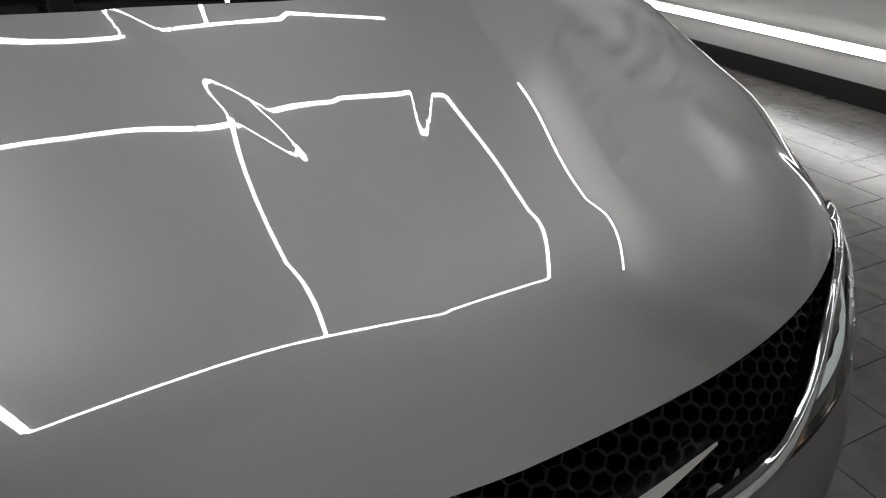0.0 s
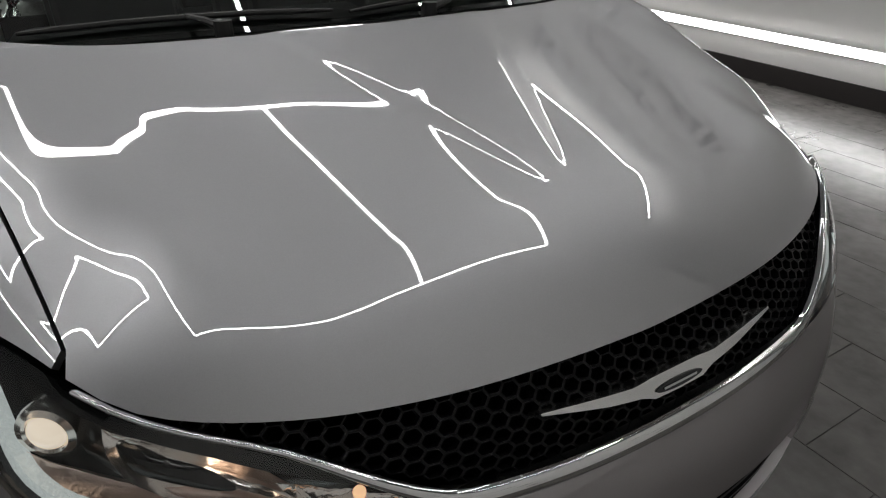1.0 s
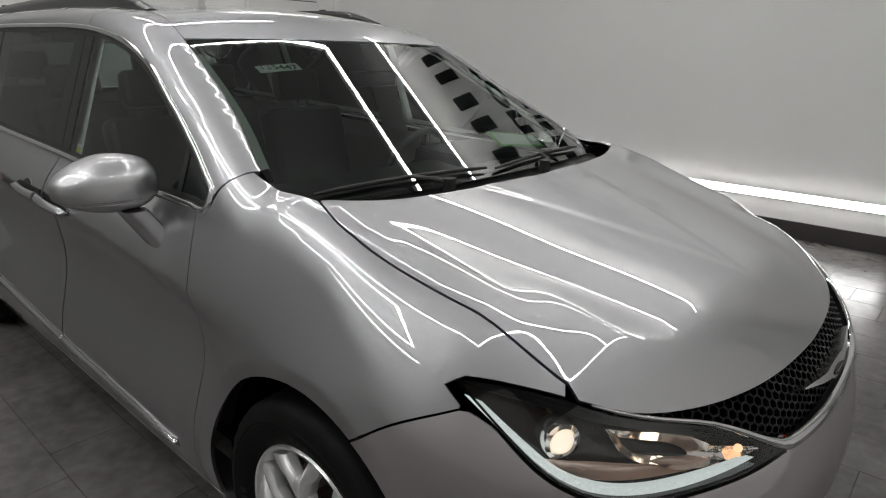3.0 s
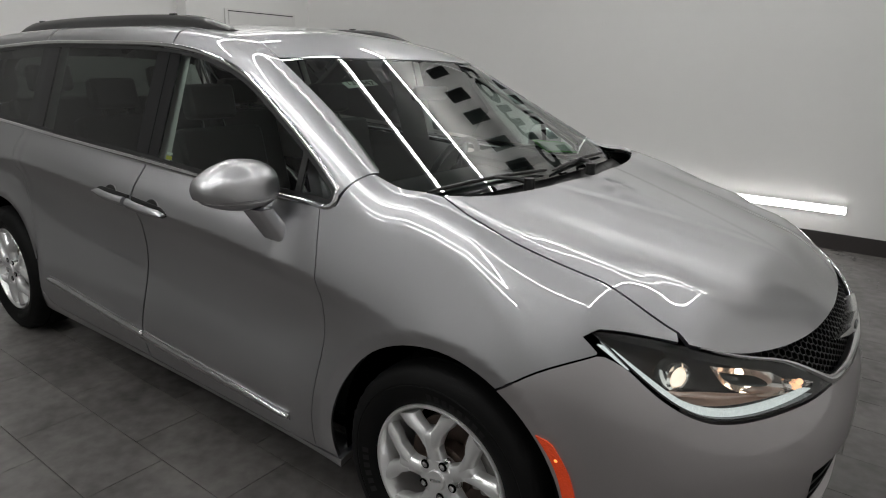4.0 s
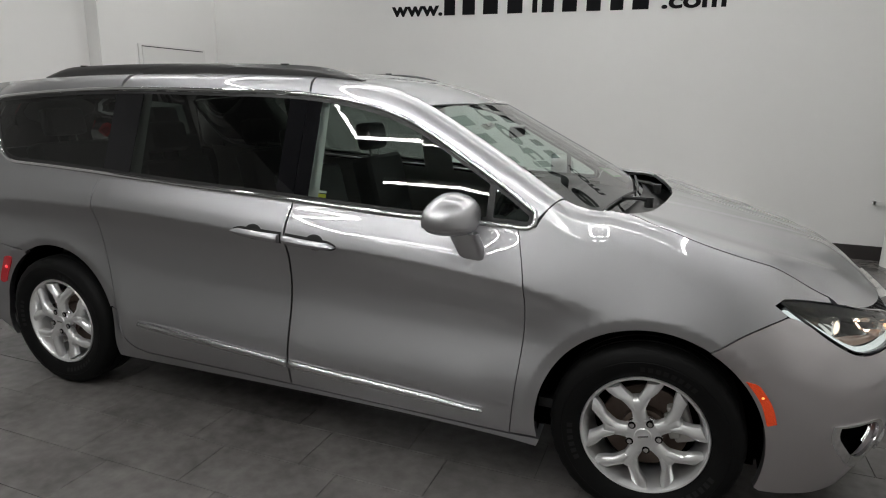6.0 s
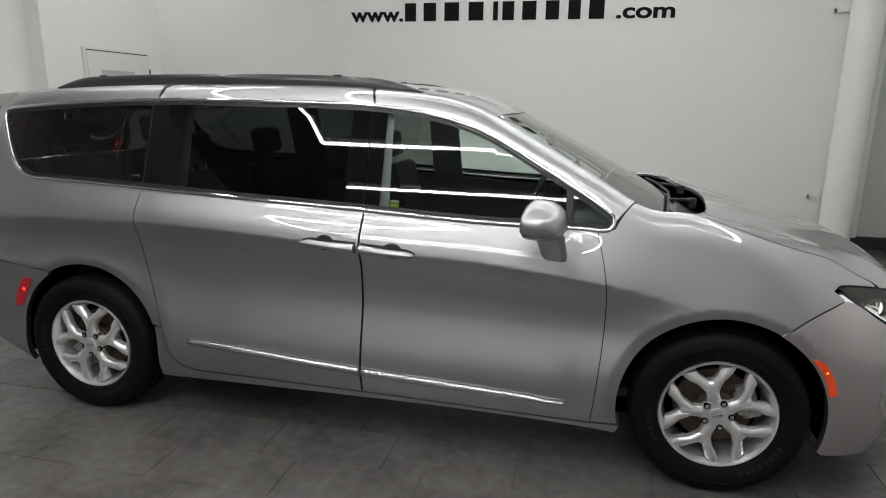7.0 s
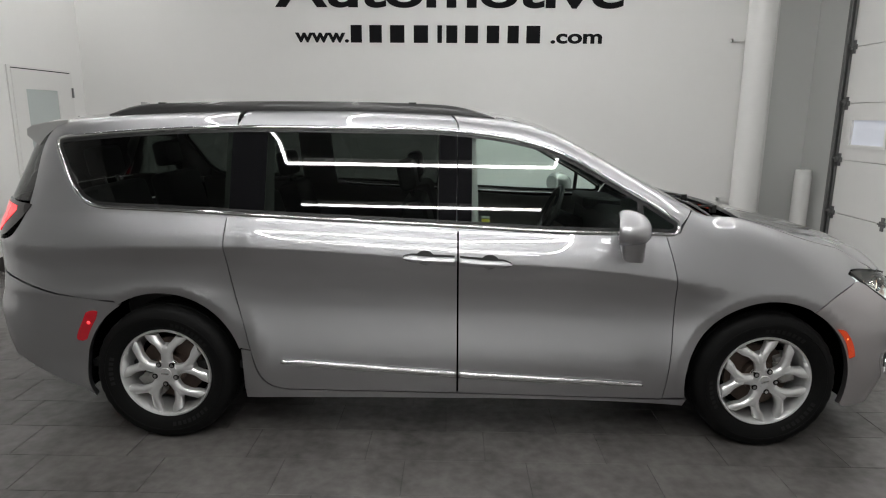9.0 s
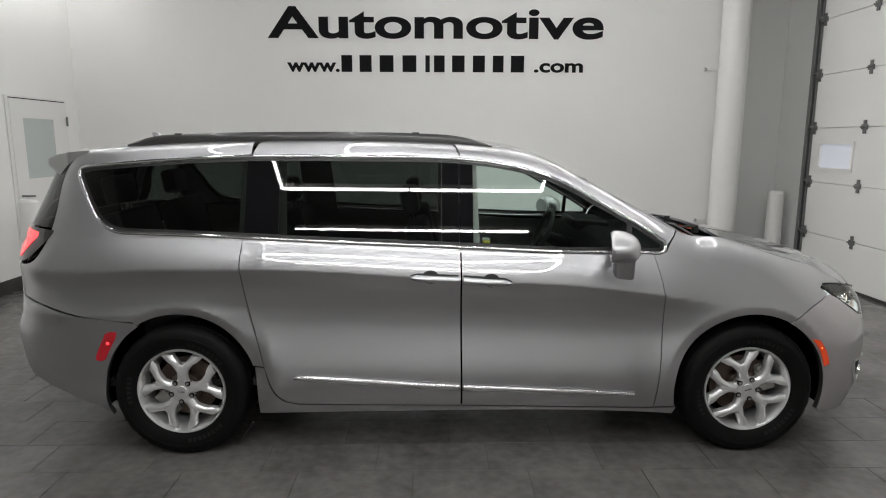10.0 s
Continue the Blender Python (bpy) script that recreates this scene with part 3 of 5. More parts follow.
    # sill
    sill = chain(through_points([(-1.125, 0.235), (0, 0.25), (0.9, 0.236), (1.135, 0.222)], 24), [(1.150, 0.262), (1.02, 0.258)],
                 through_points([(1.015, 0.256), (-0.03, 0.278), (-0.90, 0.289)], 20), through_points([(-0.985, 0.310), (-1.036, 0.365), (-1.085, 0.50)], 8), [(-1.139, 0.50), (-1.13, 0.36)])
    panel("sill", [sill], SIDE, PAINT, car, flip=flip, depth=0.09)
    # near-black sheet standing in for the shade behind the shut lines
    inner = chain([(-1.15, 0.26), (1.08, 0.26), (1.08, 1.10), (-2.30, 1.17), (-2.30, 0.9)], arc(-1.5445, ARCH_Z, 0.46, 120, 10))
    panel("shut_line_shade", [inner], SIDE, VOID, car, flip=flip, lift=-0.016, depth=0, step=(0.08, 0.08))

    # side windows: chrome surround, panes, black pillars
    ring = grown(DAYLIGHT, 0.012)
    p, n = SIDE(ring[:, 0], ring[:, 1])
    bead("window_surround", p, n, 0.0100, 0.009, CHROME, car, flip, True, "bright chrome window surround")
    panel("window_seal", [grown(DAYLIGHT, 0.001), grown(DAYLIGHT, -0.013)], SIDE, BLACK_TRIM, car, step=(0.2, 0.2), lift=-0.0015, depth=0.003, flip=flip, label="black rubber window seal")
    for name, a, b, mat, owner, lift in (
            ("quarter_glass", -3, -1.185, PRIVACY, car, -0.004), ("pillar_trim", -1.183, -1.005, BLACK_GLOSS, car, -0.003), ("window_pane", -1.003, -0.135, PRIVACY, slide, -0.004),
            ("pillar_trim", -0.133, -0.042, BLACK_GLOSS, slide, -0.003), ("pillar_trim", -0.038, 0.035, BLACK_GLOSS, door, -0.003), ("window_pane", 0.037, 0.865, DOOR_GLASS, door, -0.004),
            ("window_divider", 0.867, 0.895, BLACK_TRIM, door, -0.002), ("corner_glass", 0.897, 3, DOOR_GLASS, door, -0.004)):
        q = clip(clip(DAYLIGHT, 0, a, True), 0, b, False)
        panel(name, [q], SIDE, mat, owner, step=(0.06, 0.06), lift=lift, depth=0.006, flip=flip)

# hood
y = np.linspace(-0.775, 0.775, 50)
rear = np.stack([HOOD_REAR(np.abs(y)), y], 1)
e = np.linspace(1.41, 2.120, 22)
left = np.stack([e, HOOD_EDGE(e) - 0.0035], 1)


def hooded(points):
    q = np.array(points, float)
    p, _ = cast(front_body, np.stack([q[:, 0], q[:, 1], 0 * q[:, 0] + 0.6], -1), (0, 0, 1), 1.3)
    return np.stack([(p[:, 0] - 1.0) * 0.8 - (p[:, 2] - 0.8) * 0.6, p[:, 1]], 1)


def at_y(ys, zs):
    """(angle, height) on the nose at the given distances from the middle."""
    ys, zs = np.asarray(ys, float), np.asarray(zs, float) + 0 * np.asarray(ys, float)
    lo, hi = 0 * ys, 0 * ys + 1.2
    for _ in range(22):
        mid = (lo + hi) / 2
        p, _n = NOSE_MAP(mid, zs)
        near = p[:, 1] < np.abs(ys)
        lo, hi = np.where(near, mid, lo), np.where(near, hi, mid)
    return np.stack([np.copysign(mid, ys), zs], 1)


yl = np.linspace(0.750, -0.750, 48)
lip_at = at_y(yl, LIP_Z(np.abs(yl)))
p, _ = NOSE_MAP(lip_at[:, 0], lip_at[:, 1])
lip = np.stack([(p[:, 0] - 1.0) * 0.8 - (p[:, 2] - 0.8) * 0.6, p[:, 1]], 1)
hood_loop = chain(hooded(rear), hooded(left), lip, hooded((left * (1, -1))[::-1]))
panel("hood", [hood_loop], HOOD_MAP, PAINT, car, step=(0.013, 0.009), depth=0.016)

# roof and windscreen
top_edge = np.array([(0.575 - 0.055 * (v / 0.645) ** 2, v) for v in np.linspace(-0.642, 0.642, 24)])
r = np.linspace(0.50, -2.16, 40)
roof_loop = chain(top_edge, np.stack([r, ROOF_EDGE(r) - 0.001], 1), [(-2.17, v) for v in np.linspace(0.53, -0.53, 12)], np.stack([r[::-1], -ROOF_EDGE(r[::-1]) + 0.001], 1))
panel("roof", [roof_loop], TOP, PAINT, car, step=(0.06, 0.06))
s = np.linspace(0.528, 1.32, 24)
base_edge = np.array([(1.40 - 0.08 * (v / 0.79) ** 2, v) for v in np.linspace(0.785, -0.785, 24)])
screen_loop = chain(top_edge[::-1] * (1, -1) + (0.006, 0), np.stack([s, -SCREEN_EDGE(s) + 0.004], 1), base_edge[::-1], np.stack([s[::-1], SCREEN_EDGE(s[::-1]) - 0.004], 1))
screen = panel("windscreen", [grown(screen_loop, -0.001)], TOP, CLEAR, car, step=(0.05, 0.05), lift=-0.003, depth=0.006, label="clear laminated windscreen")
panel("windscreen_border", [grown(screen_loop, -0.002), grown(screen_loop, -0.022)], TOP, BLACK_GLOSS, screen, step=(0.06, 0.06), lift=-0.006, depth=0.0)


def cowl_map(u, v):
    z = np.minimum(screen_height(u, v), hood_height(u, np.abs(v))) - 0.012 - 0.02 * step01((u - 1.36) / 0.08)
    return np.stack([u, v, z], -1), np.tile((0.2, 0, 0.98), (len(u), 1))


yc = np.linspace(-0.775, 0.775, 40)
cowl_loop = chain([(1.335 - 0.06 * (v / 0.79) ** 2, v) for v in yc], np.stack([HOOD_REAR(np.abs(yc[::-1])) + 0.03, yc[::-1]], 1))
panel("cowl", [cowl_loop], cowl_map, BLACK_TRIM, car, step=(0.05, 0.05), depth=0.05, label="black plastic wiper cowl")

# front bumper
LAMP = nosed(chain(
    through_points([(1.945, 0.885, 0.928), (2.0, 0.842, 0.925), (2.06, 0.795, 0.915), (2.12, 0.745, 0.904)], 10),
    through_points([(2.14, 0.735, 0.897), (2.18, 0.70, 0.884), (2.28, 0.58, 0.850), (2.33, 0.51, 0.826), (2.38, 0.455, 0.798), (2.42, 0.40, 0.766), (2.435, 0.372, 0.745)], 22),
    through_points([(2.435, 0.372, 0.741), (2.40, 0.47, 0.739), (2.35, 0.62, 0.739), (2.29, 0.73, 0.738), (2.235, 0.79, 0.746), (2.17, 0.842, 0.778), (2.10, 0.873, 0.826), (2.04, 0.884, 0.868), (1.985, 0.888, 0.905), (1.945, 0.885, 0.928)], 34)))


def mirrored(loop):
    return np.array(loop) * (-1, 1)




def flank_nosed(points):
    """(x, z) on the front flank to the nose map's (angle, height)."""
    q = np.array(points, float)
    p, _n = cast(front_body, np.stack([q[:, 0], 0 * q[:, 0], q[:, 1]], -1), (0, 1, 0), 1.3)
    return nosed(p)


seam_side = flank_nosed(through_points([(1.975, 0.876), (1.85, 0.8145), (1.766, 0.7525)], 8))
lamp_under = through_points(nosed([(1.99, 0.89, 0.876), (2.04, 0.884, 0.858), (2.10, 0.873, 0.817), (2.17, 0.842, 0.769), (2.235, 0.79, 0.737), (2.29, 0.73, 0.729), (2.35, 0.62, 0.730), (2.40, 0.47, 0.730), (2.435, 0.372, 0.732)]), 34)
yb = np.linspace(0.355, -0.355, 24)
bump_top = at_y(yb, 0.716 + 0.014 * (np.abs(yb) / 0.355) ** 2)
arch_front = flank_nosed(arc(1.5445, ARCH_Z, ARCH_R, 61.3, -18, 18))
half_low = nosed([(1.95, 0.95, 0.232), (2.15, 0.84, 0.205), (2.35, 0.5, 0.19), (2.4, 0.0, 0.185)])
bumper_loop = chain(arch_front[::-1], seam_side[::-1], lamp_under, bump_top[1:-1], mirrored(lamp_under[::-1]), mirrored(seam_side), mirrored(arch_front), mirrored(half_low)[:-1], half_low[::-1])
FOG = nosed(through_points([(2.18, 0.872, 0.486), (2.30, 0.79, 0.480), (2.37, 0.70, 0.466), (2.385, 0.655, 0.42), (2.37, 0.65, 0.345), (2.33, 0.69, 0.295), (2.27, 0.77, 0.30), (2.215, 0.84, 0.375), (2.178, 0.875, 0.455), (2.18, 0.872, 0.486)], 40))[:-1]
FOG_IN = FOG.mean(0) + (0.004, 0.016) + (FOG - FOG.mean(0)) * (0.78, 0.74)
GRILLE_LOW = chain(at_y(np.linspace(0.50, -0.50, 24), np.full(24, 0.530)), at_y(np.linspace(-0.50, 0.50, 24), 0.335 + 0.05 * (np.linspace(-0.5, 0.5, 24) / 0.5) ** 2))
bumper = panel("front_bumper", [bumper_loop, FOG, mirrored(FOG), GRILLE_LOW], NOSE_MAP, BUMPER_REFLECT_PAINT, car, step=(0.03, 0.03), depth=0.03)

# tail: bumper, tailgate, rear glass, lamps
tail_seam = tailed([(-1.775, 0.975, 0.742), (-2.06, 0.95, 0.779), (-2.30, 0.88, 0.835), (-2.42, 0.80, 0.857)])
tail_top = [(v, 0.86) for v in np.linspace(0.60, -0.60, 20)]
arch_rear = tailed([(ax, 0.985, az) for ax, az in arc(-1.5445, ARCH_Z, ARCH_R, 122, 200, 14)])
rear_low = tailed([(-1.98, 0.96, 0.282), (-2.16, 0.93, 0.34), (-2.35, 0.85, 0.40), (-2.5, 0.6, 0.40), (-2.6, 0, 0.40)])
tail_loop = chain(arch_rear[::-1], tail_seam, tail_top, mirrored(tail_seam[::-1]), mirrored(arch_rear), mirrored(rear_low)[:-1], rear_low[::-1])
panel("rear_bumper", [tail_loop], TAIL_MAP, PAINT, car, step=(0.04, 0.04), depth=0.03)
panel("tailgate", [chain([(v, 0.865) for v in np.linspace(-0.61, 0.61, 24)], [(0.60, 1.0), (0.44, 1.05), (0.44, 1.235)], [(v, 1.24) for v in np.linspace(0.43, -0.43, 20)], [(-0.44, 1.05), (-0.60, 1.0)])], TAIL_MAP, PAINT, car)
panel("rear_glass", [chain([(v, 1.243) for v in np.linspace(-0.79, 0.79, 26)], [(v, 1.595) for v in np.linspace(0.72, -0.72, 22)])], TAIL_MAP, PRIVACY, car, lift=-0.004, depth=0.006, label="dark tinted rear window")
for flip in (-1, 1):
    lens = chain(through_points([(0.44, 1.235), (0.60, 1.238), (0.765, 1.228)], 8), through_points([(0.765, 1.215), (0.735, 1.135), (0.69, 1.078), (0.60, 1.052), (0.44, 1.04)], 14))
    lamp = panel("tail_light", [lens], TAIL_MAP, SMOKED, car, flip=flip, lift=0.003, depth=0.02, label="smoked tail light with a glowing red bar")
    panel("red_bar", [chain([(0.45, 1.220), (0.60, 1.224), (0.685, 1.214), (0.695, 1.190), (0.655, 1.125), (0.615, 1.080), (0.52, 1.062), (0.45, 1.058), (0.45, 1.085), (0.54, 1.10), (0.575, 1.135), (0.60, 1.175), (0.585, 1.186), (0.45, 1.188)])], TAIL_MAP, RED_LIT, lamp, flip=flip, lift=0.006, depth=0.0025)
    panel("lamp_housing", [lens], TAIL_MAP, BLACK_TRIM, lamp, flip=flip, lift=-0.022, depth=0.0)
prof = [(-2.06, 1.691), (-2.18, 1.681), (-2.265, 1.664), (-2.302, 1.645), (-2.304, 1.610), (-2.245, 1.560), (-2.14, 1.555)]
sv, sf = [], []
ys = np.linspace(-0.70, 0.70, 15)
for v in ys:
    k = 1 - 0.06 * (abs(v) / 0.70) ** 4
    for px, pz in prof:
        sv.append((-2.06 + (px + 2.06) * k, v, pz - 0.09 * v * v))
for i in range(len(ys) - 1):
    for j in range(len(prof)):
        a, b = i * len(prof) + j, i * len(prof) + (j + 1) % len(prof)
        sf.append((a, b, b + len(prof), a + len(prof)))
sf += [tuple(range(len(prof)))[::-1], tuple(range((len(ys) - 1) * len(prof), len(ys) * len(prof)))]
spoiler = mesh_part("spoiler", sv, sf, PAINT, car, "body-coloured roof spoiler")


# ---- grille and badge ----
yg = np.linspace(0.742, -0.742, 46)
top_line, wing_line = at_y(yg, LIP_Z(np.abs(yg)) - 0.004), at_y(yg, WING_Z(np.abs(yg)))
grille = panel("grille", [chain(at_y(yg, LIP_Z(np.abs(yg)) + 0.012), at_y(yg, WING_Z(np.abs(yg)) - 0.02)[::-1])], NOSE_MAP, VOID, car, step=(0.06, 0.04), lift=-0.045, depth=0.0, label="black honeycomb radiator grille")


def honeycomb(name, loop_top, loop_low, cell_w, cell_h, parent, lift, thick, wall=0.16):
    """Flat six-sided cells between two height lines, as raised rims."""
    verts, faces = [], []
    a_max = max(loop_top[:, 0])
    row = 0
    z = min(loop_low[:, 1]) + cell_h * 0.3
    while z < max(loop_top[:, 1]):
        a = -a_max + (cell_w * 0.5 if row % 2 else 0)
        while a < a_max:
            hi = np.interp(abs(a), np.abs(loop_top[:len(loop_top) // 2 + 1, 0])[::-1], loop_top[:len(loop_top) // 2 + 1, 1][::-1])
            lo = np.interp(abs(a), np.abs(loop_low[:len(loop_low) // 2 + 1, 0])[::-1], loop_low[:len(loop_low) // 2 + 1, 1][::-1])
            if lo - 0.002 < z < hi + 0.004:
                ring = [(0.5, 0), (0.25, 0.5), (-0.25, 0.5), (-0.5, 0), (-0.25, -0.5), (0.25, -0.5)]
                k = len(verts)
                for share, sink in ((1.0, 0.0), (1 - wall, 0.0), (1 - wall, thick), (1.0, thick)):
                    for cx, cz in ring:
                        verts.append((a + cx * cell_w * 0.667 * share, z + cz * cell_h * 2 * share * 0.98, sink))
                for i in range(6):
                    j = (i + 1) % 6
                    for r in range(2):
                        faces.append((k + 6 * r + i, k + 6 * r + j, k + 6 * r + 6 + j, k + 6 * r + 6 + i))
            a += cell_w
        z += cell_h
        row += 1
    v = np.array(verts)
    p, n = NOSE_MAP(v[:, 0], v[:, 1])
    return mesh_part(name, p + n * (lift - v[:, 2:3]), faces, GRILLE_BLACK, parent)


honeycomb("honeycomb_insert", top_line, wing_line, 0.042, 0.0088, grille, -0.012, 0.018)
trim_h = np.interp(np.abs(yg), [0, 0.34, 0.42, 0.55, 0.74], [0.0165, 0.0145, 0.009, 0.0055, 0.004])
trim_at = at_y(yg, WING_Z(np.abs(yg)) - trim_h)
p, n = NOSE_MAP(trim_at[:, 0], trim_at[:, 1])
bead("grille_wing_trim", p + n * 0.002, n, trim_h, 0.011, CHROME, grille, 1, False, "bright chrome grille surround")
yt = np.linspace(0.36, -0.36, 30)
panel("grille_lower_trim", [chain(at_y(yt, WING_Z(np.abs(yt)) - 0.024), at_y(yt, WING_Z(np.abs(yt)) - 0.031)[::-1])], NOSE_MAP, SATIN, grille, step=(0.03, 0.03), lift=0.002, depth=0.02)
ys2 = np.linspace(0.40, -0.40, 30)
panel("bumper_gap", [chain(at_y(ys2, 0.752 + 0 * ys2), at_y(ys2, 0.705 + 0 * ys2)[::-1])], NOSE_MAP, BLACK_TRIM, grille, step=(0.03, 0.03), lift=-0.012, depth=0.0)
half = [(0.235, 0.8190), (0.20, 0.8165), (0.13, 0.8105), (0.085, 0.8068), (0.068, 0.8074), (0.05, 0.8085), (0.032, 0.8088), (0.0, 0.8088)]
low_half = [(0.0, 0.7835), (0.05, 0.7845), (0.062, 0.7885), (0.075, 0.7920), (0.13, 0.7990), (0.20, 0.8110), (0.235, 0.8165)]
up = [(-a, z) for a, z in half] + [(a, z) for a, z in half[::-1][1:]]
dn = [(a, z) for a, z in low_half[::-1]] + [(-a, z) for a, z in low_half[1:]]
wings = chain(up, dn)
badge = panel("wing_badge", [at_y(wings[:, 0], wings[:, 1])], NOSE_MAP, BADGE, grille, step=(0.02, 0.008), lift=0.022, depth=0.036, label="polished chrome winged badge")
oval = [(0.048 * math.cos(b), 0.7925 + 0.0055 * math.sin(b)) for b in np.linspace(0, 2 * math.pi, 28)[:-1]]
panel("badge_plate", [at_y([o[0] for o in oval], [o[1] for o in oval])], NOSE_MAP, BLACK_GLOSS, badge, lift=0.0245, depth=0.004, label="black enamel oval plate")
bar = [(0.034, 0.7938), (-0.034, 0.7938), (-0.034, 0.7912), (0.034, 0.7912)]
panel("plate_bar", [at_y([o[0] for o in bar], [o[1] for o in bar])], NOSE_MAP, SATIN, badge, lift=0.026, depth=0.002)

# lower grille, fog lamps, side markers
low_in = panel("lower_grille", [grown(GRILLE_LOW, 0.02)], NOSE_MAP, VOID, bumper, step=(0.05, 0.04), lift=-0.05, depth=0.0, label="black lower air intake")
for z in (0.375, 0.415, 0.455, 0.495):
    yy = np.linspace(0.49, -0.49, 24)
    panel("slat", [chain(at_y(yy, z + 0.006 + 0 * yy), at_y(yy, z - 0.006 + 0 * yy)[::-1])], NOSE_MAP, GRILLE_BLACK, low_in, step=(0.05, 0.05), lift=-0.02, depth=0.02)
yy = np.linspace(0.62, -0.62, 30)
panel("bumper_lip", [chain(at_y(yy, 0.300 + 0.05 * (yy / 0.62) ** 2), at_y(yy, 0.245 + 0.07 * (yy / 0.62) ** 2)[::-1])], NOSE_MAP, SATIN, bumper, step=(0.04, 0.03), lift=0.010, depth=0.02, label="satin silver chin strip")
for flip in (-1, 1):
    fog = panel("fog_bezel", [grown(FOG, 0.004), FOG_IN], NOSE_MAP, CHROME, bumper, step=(0.03, 0.03), lift=0.004, depth=0.012, flip=flip, label="satin silver fog lamp surround")
    panel("fog_recess", [grown(FOG, 0.002)], NOSE_MAP, VOID, fog, step=(0.04, 0.04), lift=-0.04, depth=0.0, flip=flip)
    panel("chrome_blade", [nosed([(2.20, 0.85, 0.455), (2.20, 0.85, 0.36), (2.21, 0.84, 0.36), (2.208, 0.845, 0.455)]) + (0.0, 0.0)], NOSE_MAP, CHROME, fog, lift=-0.02, depth=0.01, flip=flip)
    mark = nosed(chain([(1.868, 0.985, 0.652), (1.90, 0.982, 0.648)], through_points([(1.915, 0.98, 0.64), (1.957, 0.965, 0.57), (1.975, 0.955, 0.505)], 8), [(1.95, 0.965, 0.495)], through_points([(1.945, 0.965, 0.50), (1.92, 0.975, 0.58), (1.868, 0.985, 0.652)], 8)))
    marker = panel("side_marker", [mark], NOSE_MAP, AMBER, bumper, step=(0.03, 0.03), lift=0.004, depth=0.012, flip=flip, label="amber side marker lens, lit")
    p, n = NOSE_MAP(*nosed([(1.925, 0.975, 0.60)]).T)
    bm = bmesh.new()
    bmesh.ops.create_uvsphere(bm, u_segments=12, v_segments=8, radius=0.007, matrix=Matrix.Translation(Vector((p - n * 0.001)[0] * (1, flip, 1))))
    part("marker_bulb", bm, AMBER_LIT, marker, "glowing amber bulb", True)
    rmark = chain(through_points([(-1.925, 0.688), (-1.890, 0.700), (-1.862, 0.694)], 6), through_points([(-1.876, 0.655), (-1.908, 0.600), (-1.934, 0.545)], 7), through_points([(-1.955, 0.536), (-1.985, 0.542), (-1.978, 0.580), (-1.948, 0.640)], 8))
    rmarker = panel("rear_side_marker", [rmark], SIDE, RED, car, step=(0.03, 0.03), lift=0.004, depth=0.012, flip=flip, label="red side marker lens, lit")
    p, n = SIDE(np.array([-1.915]), np.array([0.635]))
    bm = bmesh.new()
    bmesh.ops.create_uvsphere(bm, u_segments=12, v_segments=8, radius=0.010, matrix=Matrix.Translation(Vector((p + n * 0.002)[0] * (1, flip, 1))))
    part("marker_bulb", bm, RED_LIT, rmarker, "glowing red bulb", True)

# ---- headlights ----
LAMP_NET = filled([LAMP], (0.03, 0.03))
GUIDE_OUT = through_points([(0.922, 0.905), (0.84, 0.838), (0.78, 0.787), (0.70, 0.752), (0.625, 0.744), (0.50, 0.747), (0.385, 0.751)], 40)
GUIDE_IN = 0.3 * GUIDE_OUT + 0.7 * through_points([(0.875, 0.893), (0.80, 0.833), (0.735, 0.789), (0.68, 0.771), (0.55, 0.766), (0.40, 0.758)], 40)
DISH = through_points([(0.680, 0.866), (0.60, 0.851), (0.50, 0.818), (0.458, 0.776), (0.53, 0.772), (0.61, 0.795), (0.665, 0.832), (0.680, 0.866)], 40)[:-1]
TIP = through_points([(0.495, 0.808), (0.43, 0.788), (0.365, 0.760), (0.42, 0.763), (0.462, 0.772), (0.495, 0.808)], 26)[:-1]
SHELF = through_points([(0.80, 0.815), (0.73, 0.779), (0.67, 0.769), (0.55, 0.767), (0.47, 0.768), (0.53, 0.782), (0.62, 0.797), (0.72, 0.812), (0.80, 0.815)], 36)[:-1]
LID = chain(nosed([(1.955, 0.88, 0.925), (2.0, 0.842, 0.921), (2.06, 0.795, 0.911), (2.12, 0.745, 0.900), (2.18, 0.70, 0.880), (2.28, 0.58, 0.846), (2.38, 0.455, 0.795)]), nosed([(2.37, 0.47, 0.794), (2.27, 0.60, 0.840), (2.16, 0.72, 0.876), (2.06, 0.80, 0.902), (2.0, 0.85, 0.914)]))


def dish(name, loop, mat, parent, rim, deep, flip, ripple=0.0, label=""):
    """A hollow pressed into the lamp: its rim that far under the lens, its middle deeper, in facets."""
    uv, faces, _rim = filled([loop], (0.008, 0.007))
    c = loop.mean(0)
    spread = (uv - c) * (1, 2)
    rim_at = (loop - c) * (1, 2)
    turn_of = np.arctan2(rim_at[:, 1], rim_at[:, 0])
    order = np.argsort(turn_of)
    reach = np.interp(np.arctan2(spread[:, 1], spread[:, 0]), turn_of[order], np.linalg.norm(rim_at, axis=1)[order], period=2 * math.pi)
    s = np.clip(np.linalg.norm(spread, axis=1) / reach, 0, 1)
    lift = -rim - deep * (1 - s * s) + ripple * np.sin(uv[:, 0] * 120 + uv[:, 1] * 70)
    p, n = NOSE_MAP(uv[:, 0], uv[:, 1])
    q = (p + n * lift[:, None]) * (1, flip, 1)
    return mesh_part(name, q, faces if flip > 0 else [f[::-1] for f in faces], mat, parent, label, smooth=True)


